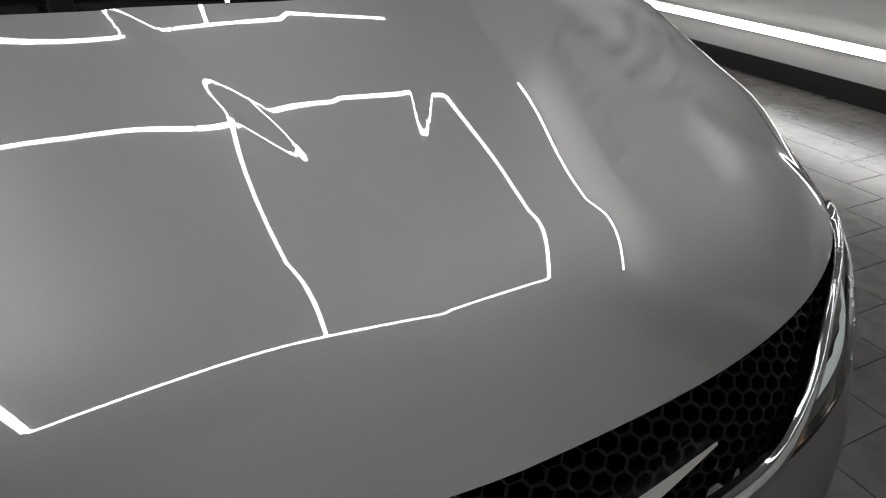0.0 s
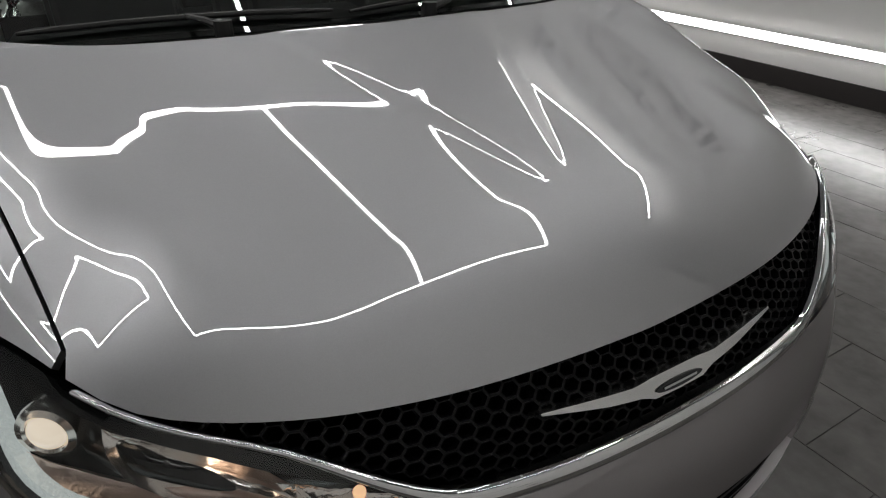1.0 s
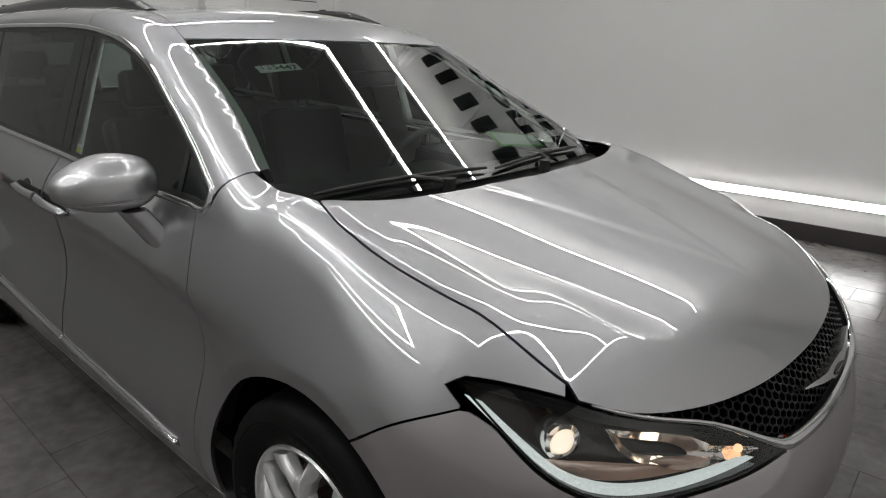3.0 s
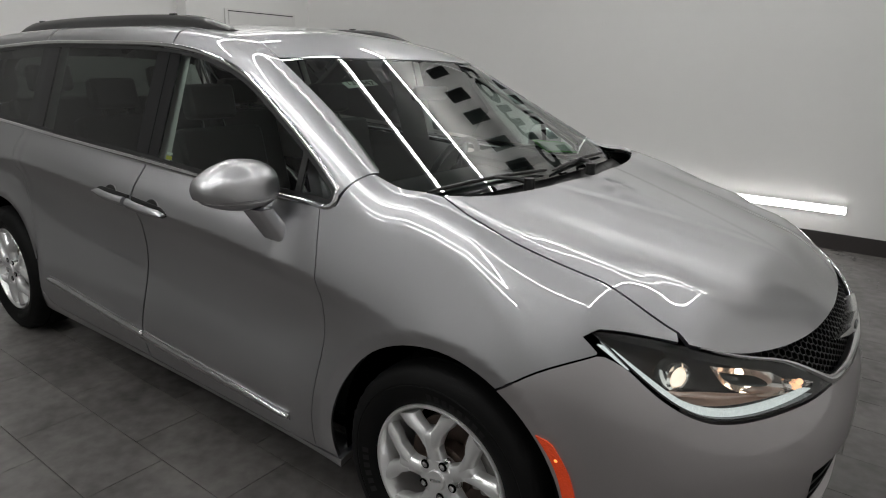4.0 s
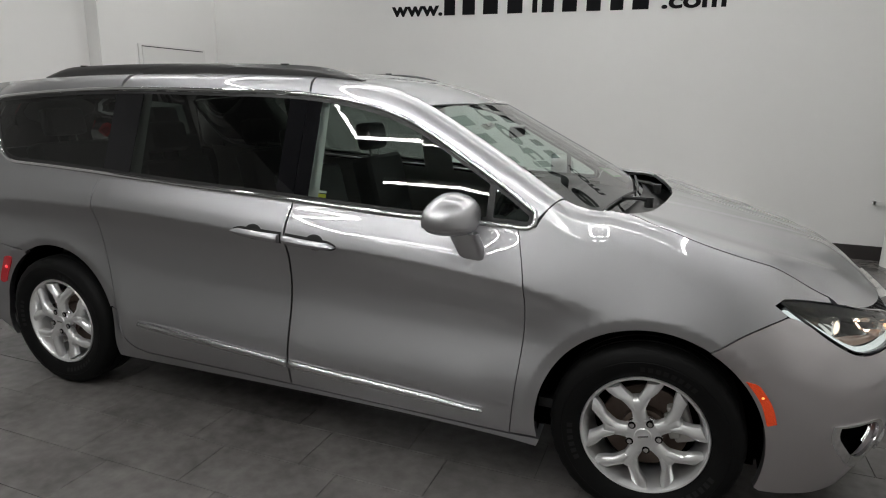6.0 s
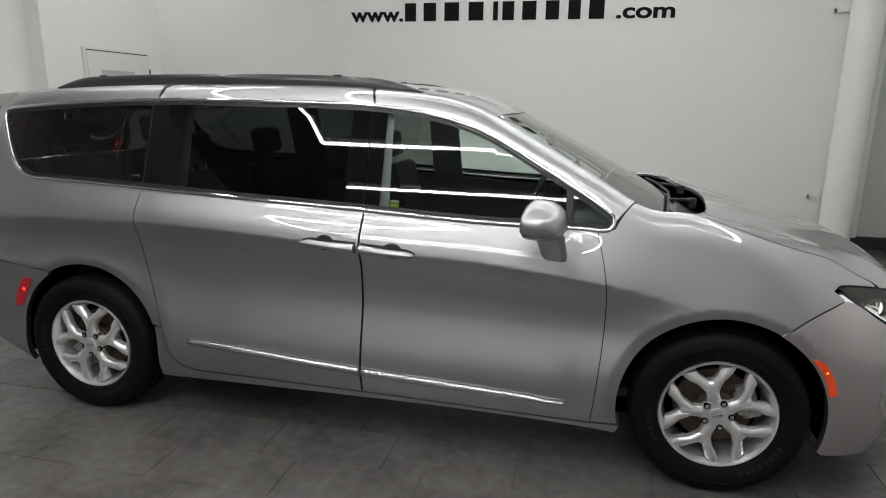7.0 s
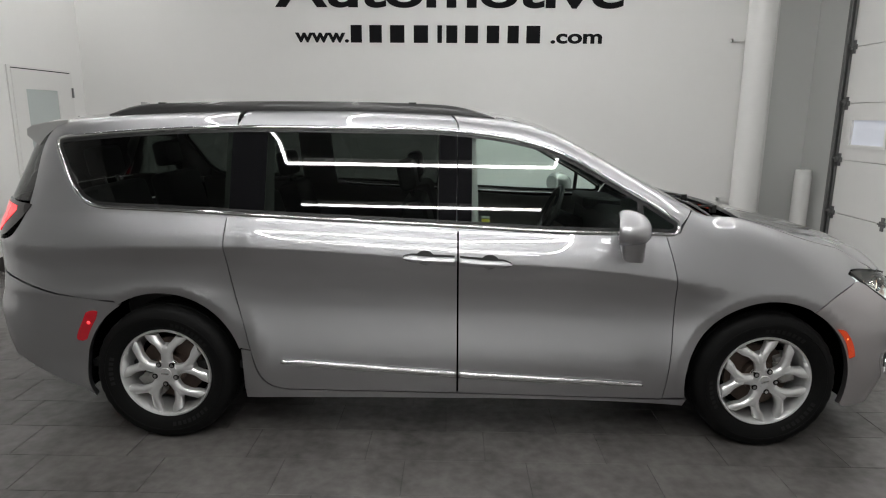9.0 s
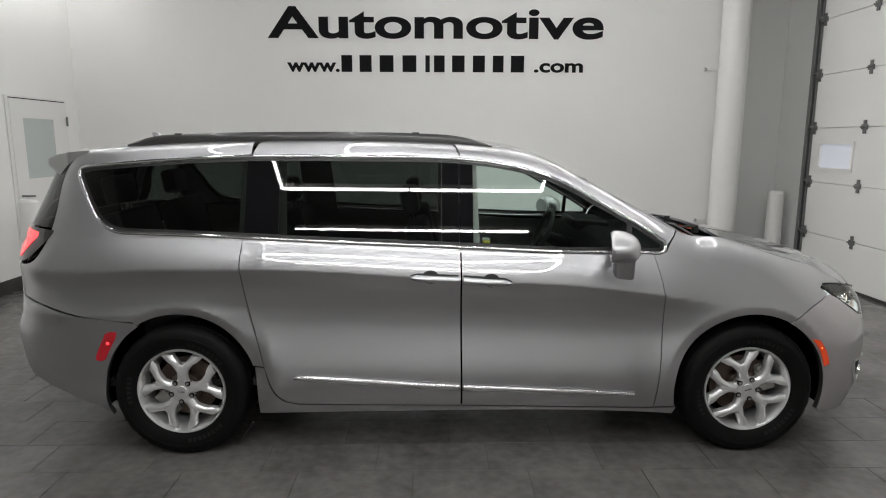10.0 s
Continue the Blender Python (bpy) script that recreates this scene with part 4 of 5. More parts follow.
for flip in (-1, 1):
    head = panel("headlight", None, NOSE_MAP, LENS, car, lift=0.0015, depth=0.004, flip=flip, net=LAMP_NET, label="clear headlight with projector and lit light guide")
    panel("bezel_back", None, NOSE_MAP, LAMP_BLACK, head, lift=-0.070, depth=0.0, flip=flip, net=LAMP_NET)
    panel("housing_rim", [grown(LAMP, -0.0005), grown(LAMP, -0.0050)], NOSE_MAP, BLACK_GLOSS, head, step=(0.03, 0.03), lift=-0.002, depth=0.066, flip=flip)
    panel("light_guide", [chain(GUIDE_OUT, GUIDE_IN[::-1])], NOSE_MAP, GUIDE, head, step=(0.015, 0.015), lift=-0.014, depth=0.02, flip=flip, label="ribbed light guide, faintly lit")
    panel("eyelid", [LID], NOSE_MAP, BLACK_GLOSS, head, step=(0.03, 0.03), lift=-0.008, depth=0.03, flip=flip)
    dish("high_beam_reflector", DISH, BOWL, head, 0.018, 0.040, flip, 0.0010, "faceted chrome reflector")
    dish("turn_signal_reflector", TIP, BOWL, head, 0.018, 0.020, flip, 0.0028, "fluted chrome turn signal reflector")
    dish("bezel_shelf", SHELF, COPPER, head, 0.030, 0.022, flip, 0.0)
    leaf = through_points([(0.612, 0.803), (0.56, 0.806), (0.50, 0.785), (0.462, 0.766), (0.54, 0.774), (0.612, 0.803)], 24)[:-1]
    dish("reflector_leaf", leaf, COPPER, head, 0.026, 0.012, flip)
    shade = through_points([(0.662, 0.852), (0.60, 0.838), (0.545, 0.816), (0.535, 0.806), (0.60, 0.812), (0.645, 0.828), (0.662, 0.852)], 24)[:-1]
    dish("bulb_shade", shade, BLACK_GLOSS, head, 0.020, -0.006, flip)
    p, n = NOSE_MAP(np.array([0.757]), np.array([0.848]))
    aim = Vector((0.86, 0.50 * flip, 0.08)).normalized()
    base = Vector((p - n * 0.030)[0] * (1, flip, 1))
    turn = aim.to_track_quat("Z", "Y").to_matrix().to_4x4()
    bm = bmesh.new()
    bmesh.ops.create_uvsphere(bm, u_segments=24, v_segments=14, radius=1, matrix=Matrix.Translation(base) @ turn @ Matrix.Diagonal((0.026, 0.026, 0.014, 1)))
    part("projector", bm, PROJECTOR, head, "round projector lens, lit warm white", True)
    bm = lathe(bmesh.new(), [(0.0255, 0.004), (0.029, 0.007), (0.038, 0.004), (0.041, -0.006), (0.039, -0.04), (0.028, -0.045)], 32)
    bmesh.ops.transform(bm, matrix=Matrix.Translation(base) @ turn @ Matrix.Rotation(radians(90), 4, "X"), verts=bm.verts)
    part("projector_ring", bm, BOWL, head, smooth=True)
    p, n = NOSE_MAP(np.array([0.41]), np.array([0.776]))
    bm = bmesh.new()
    bmesh.ops.create_uvsphere(bm, u_segments=14, v_segments=8, radius=0.009, matrix=Matrix.Translation(Vector((p - n * 0.026)[0] * (1, flip, 1))))
    part("bulb", bm, BULB_WARM, head, smooth=True)
    p, n = NOSE_MAP(np.array([0.575]), np.array([0.812]))
    bm = bmesh.new()
    bmesh.ops.create_uvsphere(bm, u_segments=14, v_segments=8, radius=0.010, matrix=Matrix.Translation(Vector((p - n * 0.040)[0] * (1, flip, 1))))
    part("bulb", bm, BULB_WHITE, head, "warm white bulb, lit", True)

# ---- door hardware, mirrors, roof rails ----
for flip in (-1, 1):
    doors = [o for o in car.children if o.name.split(".")[0] == "front_door"], [o for o in car.children if o.name.split(".")[0] == "sliding_door"]
    door, slide = (d[0 if flip < 0 else 1] for d in doors)
    for owner, x0, x1, tip in ((door, -0.022, 0.232, 1), (slide, -0.302, -0.048, -1)):
        zc = lambda x: CREASE(x) + 0.002
        mid = (x0 + x1) / 2 + 0.02 * tip
        cup = lambda w, h, dz: np.array([(mid + w * math.cos(b), float(zc(mid)) + dz + h * math.sin(b)) for b in np.linspace(0, 2 * math.pi, 30)[:-1]])
        panel("cup_rim", [cup(0.050, 0.039, 0.004)], SIDE, PAINT, owner, lift=0.0015, depth=0.004, flip=flip)
        # flat patches: black for the cup's shade, satin below for its reflection
        panel("cup_shade", [cup(0.046, 0.035, 0.004)], SIDE, BLACK_TRIM, owner, lift=0.0028, depth=0.004, flip=flip)
        panel("cup_reflection", [clip(cup(0.044, 0.033, 0.004), 1, float(zc(mid)), False)], SIDE, SATIN, owner, lift=0.0038, depth=0.004, flip=flip)
        xs = np.linspace(x0, x1, 25)
        k = (xs - x0) / (x1 - x0) if tip > 0 else (x1 - xs) / (x1 - x0)
        tall = 0.0205 * (1 - 0.22 * k) * np.sqrt(np.clip((1 - k) / 0.16, 0.02, 1))
        panel("handle_seat", [chain(np.stack([xs, zc(xs) + tall + 0.004], 1), np.stack([xs, zc(xs) - tall - 0.004], 1)[::-1])], SIDE, BLACK_TRIM, owner, step=(0.05, 0.03), lift=0.0050, depth=0.006, flip=flip)
        bm = bmesh.new()
        rings = []
        p, n = SIDE(xs, zc(xs))
        for i, x in enumerate(xs):
            out = 0.016 + 0.014 * math.sin(math.pi * min(1, 0.15 + 0.85 * k[i]))
            if 0.30 < k[i] < 0.325:
                out -= 0.003
            c = p[i] + (0, 1, 0) * np.array(out)
            rings.append([bm.verts.new((c[0], (c[1] + 0.013 * math.cos(b) - 0.004 * abs(math.sin(b))) * flip, c[2] + tall[i] * math.sin(b))) for b in np.linspace(0, 2 * math.pi, 17)[:-1]])
        for a, b in zip(rings, rings[1:]):
            for q in range(16):
                bm.faces.new((a[q], a[(q + 1) % 16], b[(q + 1) % 16], b[q]))
        bm.faces.new(rings[0])
        bm.faces.new(rings[-1])
        bmesh.ops.recalc_face_normals(bm, faces=bm.faces[:])
        part("door_handle", bm, PAINT, owner, "body-coloured pull handle", True)
    for owner, x0, x1, z0, z1, h0, h1 in ((slide, -0.925, -0.036, 0.452, 0.394, 0.012, 0.018), (door, -0.022, 0.912, 0.393, 0.350, 0.018, 0.008)):
        xs = np.linspace(x0, x1, 60)
        zs, hs = np.linspace(z0, z1, 60), np.interp(xs, [x0, x0 + 0.1, x1 - 0.25, x1], [h0, 0.017, 0.016, h1])
        p, n = SIDE(xs, zs)
        bead("door_moulding", p + n * 0.004, n, hs, 0.013, SATIN, owner, flip, False, "chrome lower door moulding")
        panel("moulding_base", [chain(np.stack([xs, zs + hs + 0.006], 1), np.stack([xs, zs - hs - 0.008], 1)[::-1])], SIDE, PAINT, owner, step=(0.06, 0.02), lift=0.005, depth=0.006, flip=flip)
    # mirror
    bm = bmesh.new()
    bmesh.ops.create_uvsphere(bm, u_segments=56, v_segments=48, radius=1)
    for v in bm.verts:
        sx, sy, sz = (math.copysign(abs(q) ** k, q) for q, k in zip(v.co, (0.56, 0.60, 0.46)))
        grow = 1 - (0.52 if sz > 0 else 0.34) * max(0, sy) ** 1.5 - 0.16 * max(0, -sy) ** 2
        x = (0.105 * max(0, sx) * (1 - 0.30 * sy * sy) + 0.07 * min(0, sx)) * (1 - 0.26 * max(0, sz) ** 2)
        x = max(x, -0.048)
        y = 0.142 * sy * (1 - 0.07 * max(0, sx)) * (1 - 0.05 * abs(sz))
        z = (0.092 if sz > 0 else 0.074) * sz * grow * (1 - 0.16 * max(0, sx))
        v.co = (x, y, z)
    for z in (-0.026, -0.0285, -0.032, -0.0345, -0.038):
        bmesh.ops.bisect_plane(bm, geom=bm.verts[:] + bm.edges[:] + bm.faces[:], plane_co=(0, 0, z), plane_no=(0, 0, 1))
    for v in bm.verts:
        inset = 0.94 if -0.0350 < v.co.z < -0.0280 else 0.955 if v.co.z < -0.0280 else 1.0
        v.co.x, v.co.y = v.co.x * inset, v.co.y * inset
    bmesh.ops.transform(bm, matrix=Matrix.Translation((0.775, 1.050, 1.158)) @ Matrix.Rotation(radians(12), 4, "Z"), verts=bm.verts)
    for v in bm.verts:
        v.co.y *= flip
    if flip < 0:
        bmesh.ops.reverse_faces(bm, faces=bm.faces[:])
    mirror = part("door_mirror", bm, PAINT, door, "silver body-coloured door mirror", True)
    bm = bmesh.new()
    rings = []
    for k in np.linspace(0, 1, 7):
        cx, cy, cz = 0.812 + 0.026 * k, 1.005 - 0.075 * k, 1.092 - 0.119 * k
        wx, wy = 0.060 - 0.006 * k, 0.036 + 0.004 * k
        rings.append([bm.verts.new((cx + wx * math.copysign(abs(math.cos(b)) ** 0.6, math.cos(b)), (cy + wy * math.copysign(abs(math.sin(b)) ** 0.6, math.sin(b))) * flip, cz)) for b in np.linspace(0, 2 * math.pi, 21)[:-1]])
    for a, b in zip(rings, rings[1:]):
        for k in range(20):
            bm.faces.new((a[k], a[(k + 1) % 20], b[(k + 1) % 20], b[k]))
    bm.faces.new(rings[0])
    bm.faces.new(rings[-1])
    bmesh.ops.recalc_face_normals(bm, faces=bm.faces[:])
    part("mirror_foot", bm, PAINT, mirror, "grey mirror arm", True)
    bm = bmesh.new()
    bmesh.ops.create_circle(bm, cap_ends=True, segments=32, radius=1, matrix=Matrix.Translation((0.7275, 1.04 * flip, 1.160)) @ Matrix.Rotation(radians(12 * flip), 4, "Z") @ Matrix.Rotation(radians(90), 4, "Y") @ Matrix.Diagonal((0.062, 0.112, 1, 1)))
    part("mirror_glass", bm, MIRROR, mirror, "mirror glass")
    # roof rail
    bm = bmesh.new()
    rings = []
    xs = np.linspace(-1.90, 0.155, 41)
    p, n = TOP(xs, 0 * xs + 0.572)
    for i, x in enumerate(xs):
        k = min((x + 1.90) / 0.22, (0.155 - x) / 0.30, 1)
        rise = 0.006 + 0.040 * (1 - (1 - max(k, 0)) ** 2)
        ring = []
        for dy, dz in ((-0.024, -0.004), (-0.024, rise * 0.55), (-0.012, rise * 0.95), (0.004, rise), (0.018, rise * 0.8), (0.026, rise * 0.4), (0.026, -0.006)):
            ring.append(bm.verts.new((x, (p[i, 1] + dy) * flip, p[i, 2] + dz)))
        rings.append(ring)
    for a, b in zip(rings, rings[1:]):
        for k in range(6):
            bm.faces.new((a[k], a[k + 1], b[k + 1], b[k]))
    bm.faces.new(rings[0])
    bm.faces.new(rings[-1])
    bmesh.ops.recalc_face_normals(bm, faces=bm.faces[:])
    rail = part("roof_rail", bm, RACK, car, "dark grey raised roof rail", True)
    for x in (-1.62, -0.28):
        px, _ = TOP(np.array([x]), np.array([0.572]))
        box_part("rail_clip", (x - 0.02, x + 0.02, (px[0, 1] - 0.008) * flip, (px[0, 1] + 0.010) * flip, px[0, 2] + 0.040, px[0, 2] + 0.051), BLACK_TRIM, rail, bevel=0.002)
    # wheel-arch liner
    for cx in WHEEL_X:
        v, f = [], []
        for k, b in enumerate(np.linspace(-14, 194, 30)):
            for yy in (0.925, 0.60):
                v.append((cx + 0.425 * math.cos(radians(b)), yy * flip, ARCH_Z + 0.425 * math.sin(radians(b))))
        for k in range(29):
            f.append((2 * k, 2 * k + 1, 2 * k + 3, 2 * k + 2))
        v += [(cx - 0.5, 0.60 * flip, 0.16), (cx + 0.5, 0.60 * flip, 0.16), (cx + 0.5, 0.60 * flip, 0.85), (cx - 0.5, 0.60 * flip, 0.85)]
        f.append((60, 61, 62, 63))
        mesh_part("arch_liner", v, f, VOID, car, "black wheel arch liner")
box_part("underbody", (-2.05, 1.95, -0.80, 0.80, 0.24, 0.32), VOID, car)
fin = bmesh.new()
rings = []
for k in np.linspace(0, 1, 6):
    rings.append([fin.verts.new((-1.93 - 0.06 * k + (0.075 - 0.055 * k) * math.cos(b), -0.02 + (0.028 - 0.022 * k) * math.sin(b), 1.69 + 0.062 * k)) for b in np.linspace(0, 2 * math.pi, 15)[:-1]])
for a, b in zip(rings, rings[1:]):
    for k in range(14):
        fin.faces.new((a[k], a[(k + 1) % 14], b[(k + 1) % 14], b[k]))
fin.faces.new(rings[-1])
part("aerial_fin", fin, PAINT, car, "silver shark-fin aerial", True)

# wipers
for blade, arm, pivot in ((((1.30, -0.72), (1.375, -0.06)), (1.42, -0.10), (1.455, -0.34)), (((1.385, -0.02), (1.315, 0.64)), (1.42, 0.36), (1.465, 0.16))):
    a, b = blade
    pts = [(a[0] + (b[0] - a[0]) * k, a[1] + (b[1] - a[1]) * k) for k in np.linspace(0, 1, 9)]
    bm = bmesh.new()
    tube(bm, [(px, py, float(screen_height(px, py)) + 0.012) for px, py in pts], [0.004] + [0.007] * 7 + [0.004], 8)
    wiper = part("wiper", bm, BLACK_TRIM, car, "black windscreen wiper", True)
    mid = pts[4]
    bm = tube(bmesh.new(), [(mid[0], mid[1], float(screen_height(*mid)) + 0.014), ((mid[0] + pivot[0]) / 2 + 0.02, (mid[1] + pivot[1]) / 2, float(screen_height(*mid)) + 0.014), (pivot[0], pivot[1], 1.170)], [0.006, 0.008, 0.012], 8)
    part("wiper_arm", bm, BLACK_TRIM, wiper, smooth=True)
    part("wiper_pivot", rod(bmesh.new(), (pivot[0], pivot[1], 1.14), (pivot[0], pivot[1], 1.185), 0.02), BLACK_TRIM, wiper)

# ---- wheels ----
def wheel_meshes():
    made = {}

    def keep(name, bm, mat, smooth=True):
        me = bpy.data.meshes.new(name)
        bmesh.ops.recalc_face_normals(bm, faces=bm.faces[:])
        bm.to_mesh(me)
        bm.free()
        me.materials.append(mat)
        if smooth:
            me.polygons.foreach_set("use_smooth", [True] * len(me.polygons))
            me.set_sharp_from_angle(angle=radians(38))
        made[name] = me

    # outward is -y
    bm = lathe(bmesh.new(), [(0.238, -0.020), (0.240, -0.027), (0.236, -0.034), (0.229, -0.032), (0.223, -0.018), (0.216, 0.0), (0.205, 0.06), (0.200, 0.16), (0.224, 0.18)], 72)
    rod(bm, (0, -0.030, 0), (0, 0.01, 0), 0.062, 0.068, 40)
    keep("wheel", bm, ALLOY)
    bm = bmesh.new()
    turn = Matrix.Rotation(radians(-90), 4, "Y")

    def arm(points):
        """A bar with a crowned face along (radius, sideways, face depth, width)."""
        rings = []
        for r, s, y, w in points:
            ring = []
            for du, dy in ((-0.52, 0.040), (-0.52, 0.016), (-0.46, 0.009), (-0.24, 0.0025), (0.0, -0.0005), (0.24, 0.0025), (0.46, 0.009), (0.52, 0.016), (0.52, 0.040)):
                ring.append(bm.verts.new(turn @ Vector((r, y + dy, s + du * w))))
            rings.append(ring)
        for a, b in zip(rings, rings[1:]):
            for i in range(8):
                bm.faces.new((a[i], a[i + 1], b[i + 1], b[i]))
        bm.faces.new(rings[0])
        bm.faces.new(rings[-1])
    arm([(0.030, 0, -0.028, 0.064), (0.052, 0, -0.030, 0.056), (0.072, 0, -0.033, 0.050), (0.092, 0, -0.0350, 0.049), (0.112, 0, -0.0356, 0.054), (0.130, 0, -0.0352, 0.066), (0.142, 0, -0.033, 0.074), (0.149, 0, -0.027, 0.078), (0.152, 0, -0.018, 0.078)])
    for side in (-1, 1):
        arm([(0.106, side * 0.012, -0.0350, 0.030), (0.130, side * 0.021, -0.0356, 0.042), (0.147, side * 0.030, -0.0352, 0.050), (0.163, side * 0.050, -0.0340, 0.060), (0.180, side * 0.066, -0.0318, 0.062), (0.202, side * 0.084, -0.0265, 0.066)])
    keep("spoke", bm, ALLOY)
    tread = [(0.236, -0.020), (0.243, -0.030), (0.262, -0.041), (0.290, -0.049), (0.305, -0.051), (0.308, -0.049), (0.311, -0.051), (0.332, -0.046), (0.348, -0.036), (0.357, -0.022), (0.3615, -0.004)]
    for g in (0.030, 0.090, 0.150):
        tread += [(0.3635, g - 0.006), (0.356, g - 0.004), (0.356, g + 0.004), (0.3635, g + 0.006)]
    tread += [(0.3615, 0.184), (0.350, 0.214), (0.30, 0.230), (0.236, 0.20)]
    bm = lathe(bmesh.new(), tread, 96)
    n = 96
    bm.verts.ensure_lookup_table()
    for i, (r, y) in enumerate(tread):
        if r > 0.345 and y < 0.02 or r > 0.345 and y > 0.18:
            for k in range(0, n, 3):
                v = bm.verts[i * n + k]
                v.co.x, v.co.z = v.co.x * 0.992, v.co.z * 0.992
    keep("tyre", bm, RUBBER)
    bm = bmesh.new()
    for start, count, span in ((60, 8, 46), (-60, 8, 46), (180, 6, 34)):
        for i in range(count):
            b = radians(start + span * (i + 0.5) / count - span / 2)
            w = radians(span / count * 0.32)
            q = [Vector((r * math.cos(b + s * w), y, r * math.sin(b + s * w))) for r, s, y in ((0.266, -1, -0.0440), (0.266, 1, -0.0440), (0.287, 1, -0.0497), (0.287, -1, -0.0497))]
            vs = [bm.verts.new(v) for v in q]
            bm.faces.new(vs)
    keep("sidewall_print", bm, LETTER, False)
    bm = rod(bmesh.new(), (0, -0.036, 0), (0, -0.026, 0), 0.030, 0.034, 32)
    keep("centre_cap", bm, ALLOY)
    bm = box(bmesh.new(), -0.020, 0.020, -0.0385, -0.0362, -0.003, 0.004)
    keep("cap_emblem", bm, SATIN, False)
    bm = rod(bmesh.new(), (0, -0.034, 0), (0, -0.006, 0), 0.010, 0.012, 6)
    rod(bm, (0, -0.008, 0), (0, 0.0, 0), 0.015, 0.015, 16)
    keep("lug_nut", bm, CHROME)
    # near-black disc on the hub face, drawn as the shade round a nut
    bm = rod(bmesh.new(), (0, -0.0285, 0), (0, -0.0315, 0), 0.0145, 0.0145, 20)
    keep("nut_shade", bm, VOID)
    bm = rod(bmesh.new(), (0, 0.065, 0), (0, 0.09, 0), 0.165, 0.165, 48)
    rod(bm, (0, 0.02, 0), (0, 0.07, 0), 0.085, 0.085, 32)
    keep("brake_disc", bm, DISC)
    bm = box(bmesh.new(), 0.10, 0.175, 0.030, 0.11, -0.075, 0.075, 0.010)
    box(bm, 0.085, 0.125, 0.020, 0.05, -0.05, 0.05, 0.006)
    keep("brake_caliper", bm, CALIPER)
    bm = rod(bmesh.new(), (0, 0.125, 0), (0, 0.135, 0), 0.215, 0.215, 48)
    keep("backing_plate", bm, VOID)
    return made


WHEEL = wheel_meshes()
for wx, cal in zip(WHEEL_X, (-4, 136)):
    for flip in (-1, 1):
        w = new("wheel", WHEEL["wheel"])
        w.parent = car
        w.matrix_local = Matrix.Translation((wx, 0.935 * flip, 0.3605)) @ (Matrix.Identity(4) if flip < 0 else Matrix.Rotation(math.pi, 4, "Z")) @ Matrix.Rotation(radians(-15 if wx > 0 else 3), 4, "Y")
        tagged(w, "silver five-spoke alloy wheel")
        for name, label in (("tyre", "black all-season tyre"), ("sidewall_print", ""), ("centre_cap", ""), ("cap_emblem", ""), ("brake_disc", "rusty brake disc"), ("backing_plate", "")):
            o = new(name, WHEEL[name])
            o.parent = w
            tagged(o, label, "", "", "stuff" if name == "sidewall_print" else "")
        for k in range(5):
            o = new("spoke", WHEEL["spoke"])
            o.parent = w
            o.rotation_euler = (0, radians(-72 * k), 0)
            b = radians(90 + 36 + 72 * k)
            for name in ("lug_nut", "nut_shade"):
                o = new(name, WHEEL[name])
                o.parent = w
                o.location = (0.0572 * math.cos(b), 0, 0.0572 * math.sin(b))
        o = new("brake_caliper", WHEEL["brake_caliper"])
        o.parent = w
        o.rotation_euler = (0, radians(cal), 0)

# ---- cabin ----
def soft_block(name, mat, parent, size, at, tilt=0.0, bevel=0.04, label=""):
    bm = bmesh.new()
    box(bm, -size[0] / 2, size[0] / 2, -size[1] / 2, size[1] / 2, 0, size[2])
    bmesh.ops.bevel(bm, geom=bm.edges[:], offset=min(bevel, min(size) * 0.45), segments=3, profile=0.6, affect="EDGES")
    bmesh.ops.transform(bm, matrix=pose(*at, 0, tilt, 0), verts=bm.verts)
    return part(name, bm, mat, parent, label, True)


for x, y, wide in ((-0.08, -0.40, 0.50), (-0.08, 0.40, 0.50), (-0.98, -0.42, 0.50), (-0.98, 0.42, 0.50), (-1.82, -0.40, 0.55), (-1.82, 0.40, 0.55)):
    low = 0.52 if x > -1.5 else 0.58
    seat = soft_block("seat", SEAT, car, (0.50, wide, 0.17), (x + 0.20, y, low), -4, 0.05, "black leather seat")
    soft_block("backrest", SEAT, seat, (0.14, wide - 0.02, 0.60), (x - 0.06, y, low + 0.13), -14, 0.05)
    soft_block("headrest", SEAT, seat, (0.10, 0.26, 0.17), (x - 0.225, y, low + 0.75), -10, 0.04)
    bm = bmesh.new()
    for dy in (-0.06, 0.06):
        rod(bm, (x - 0.20, y + dy, low + 0.68), (x - 0.235, y + dy, low + 0.80), 0.007, sides=8)
    part("headrest_posts", bm, CHROME, seat)
dash = soft_block("dashboard", DASH, car, (0.55, 1.56, 0.36), (1.10, 0, 0.74), 6, 0.09, "black dashboard")
soft_block("instrument_hood", DASH, dash, (0.26, 0.42, 0.08), (0.93, 0.38, 1.075), 4, 0.03)
soft_block("centre_console", DASH, dash, (0.50, 0.28, 0.42), (0.72, 0, 0.50), 18, 0.04)
bm = bmesh.new()
m = Matrix.Translation((0.62, 0.38, 1.03)) @ Matrix.Rotation(radians(-66), 4, "Y")
pts = [m @ Vector((0.185 * math.cos(b), 0.185 * math.sin(b), 0)) for b in np.linspace(0, 2 * math.pi, 33)]
tube(bm, pts, 0.016, 10)
wheel_ring = part("steering_wheel", bm, SEAT, car, "black leather steering wheel", True)
bm = bmesh.new()
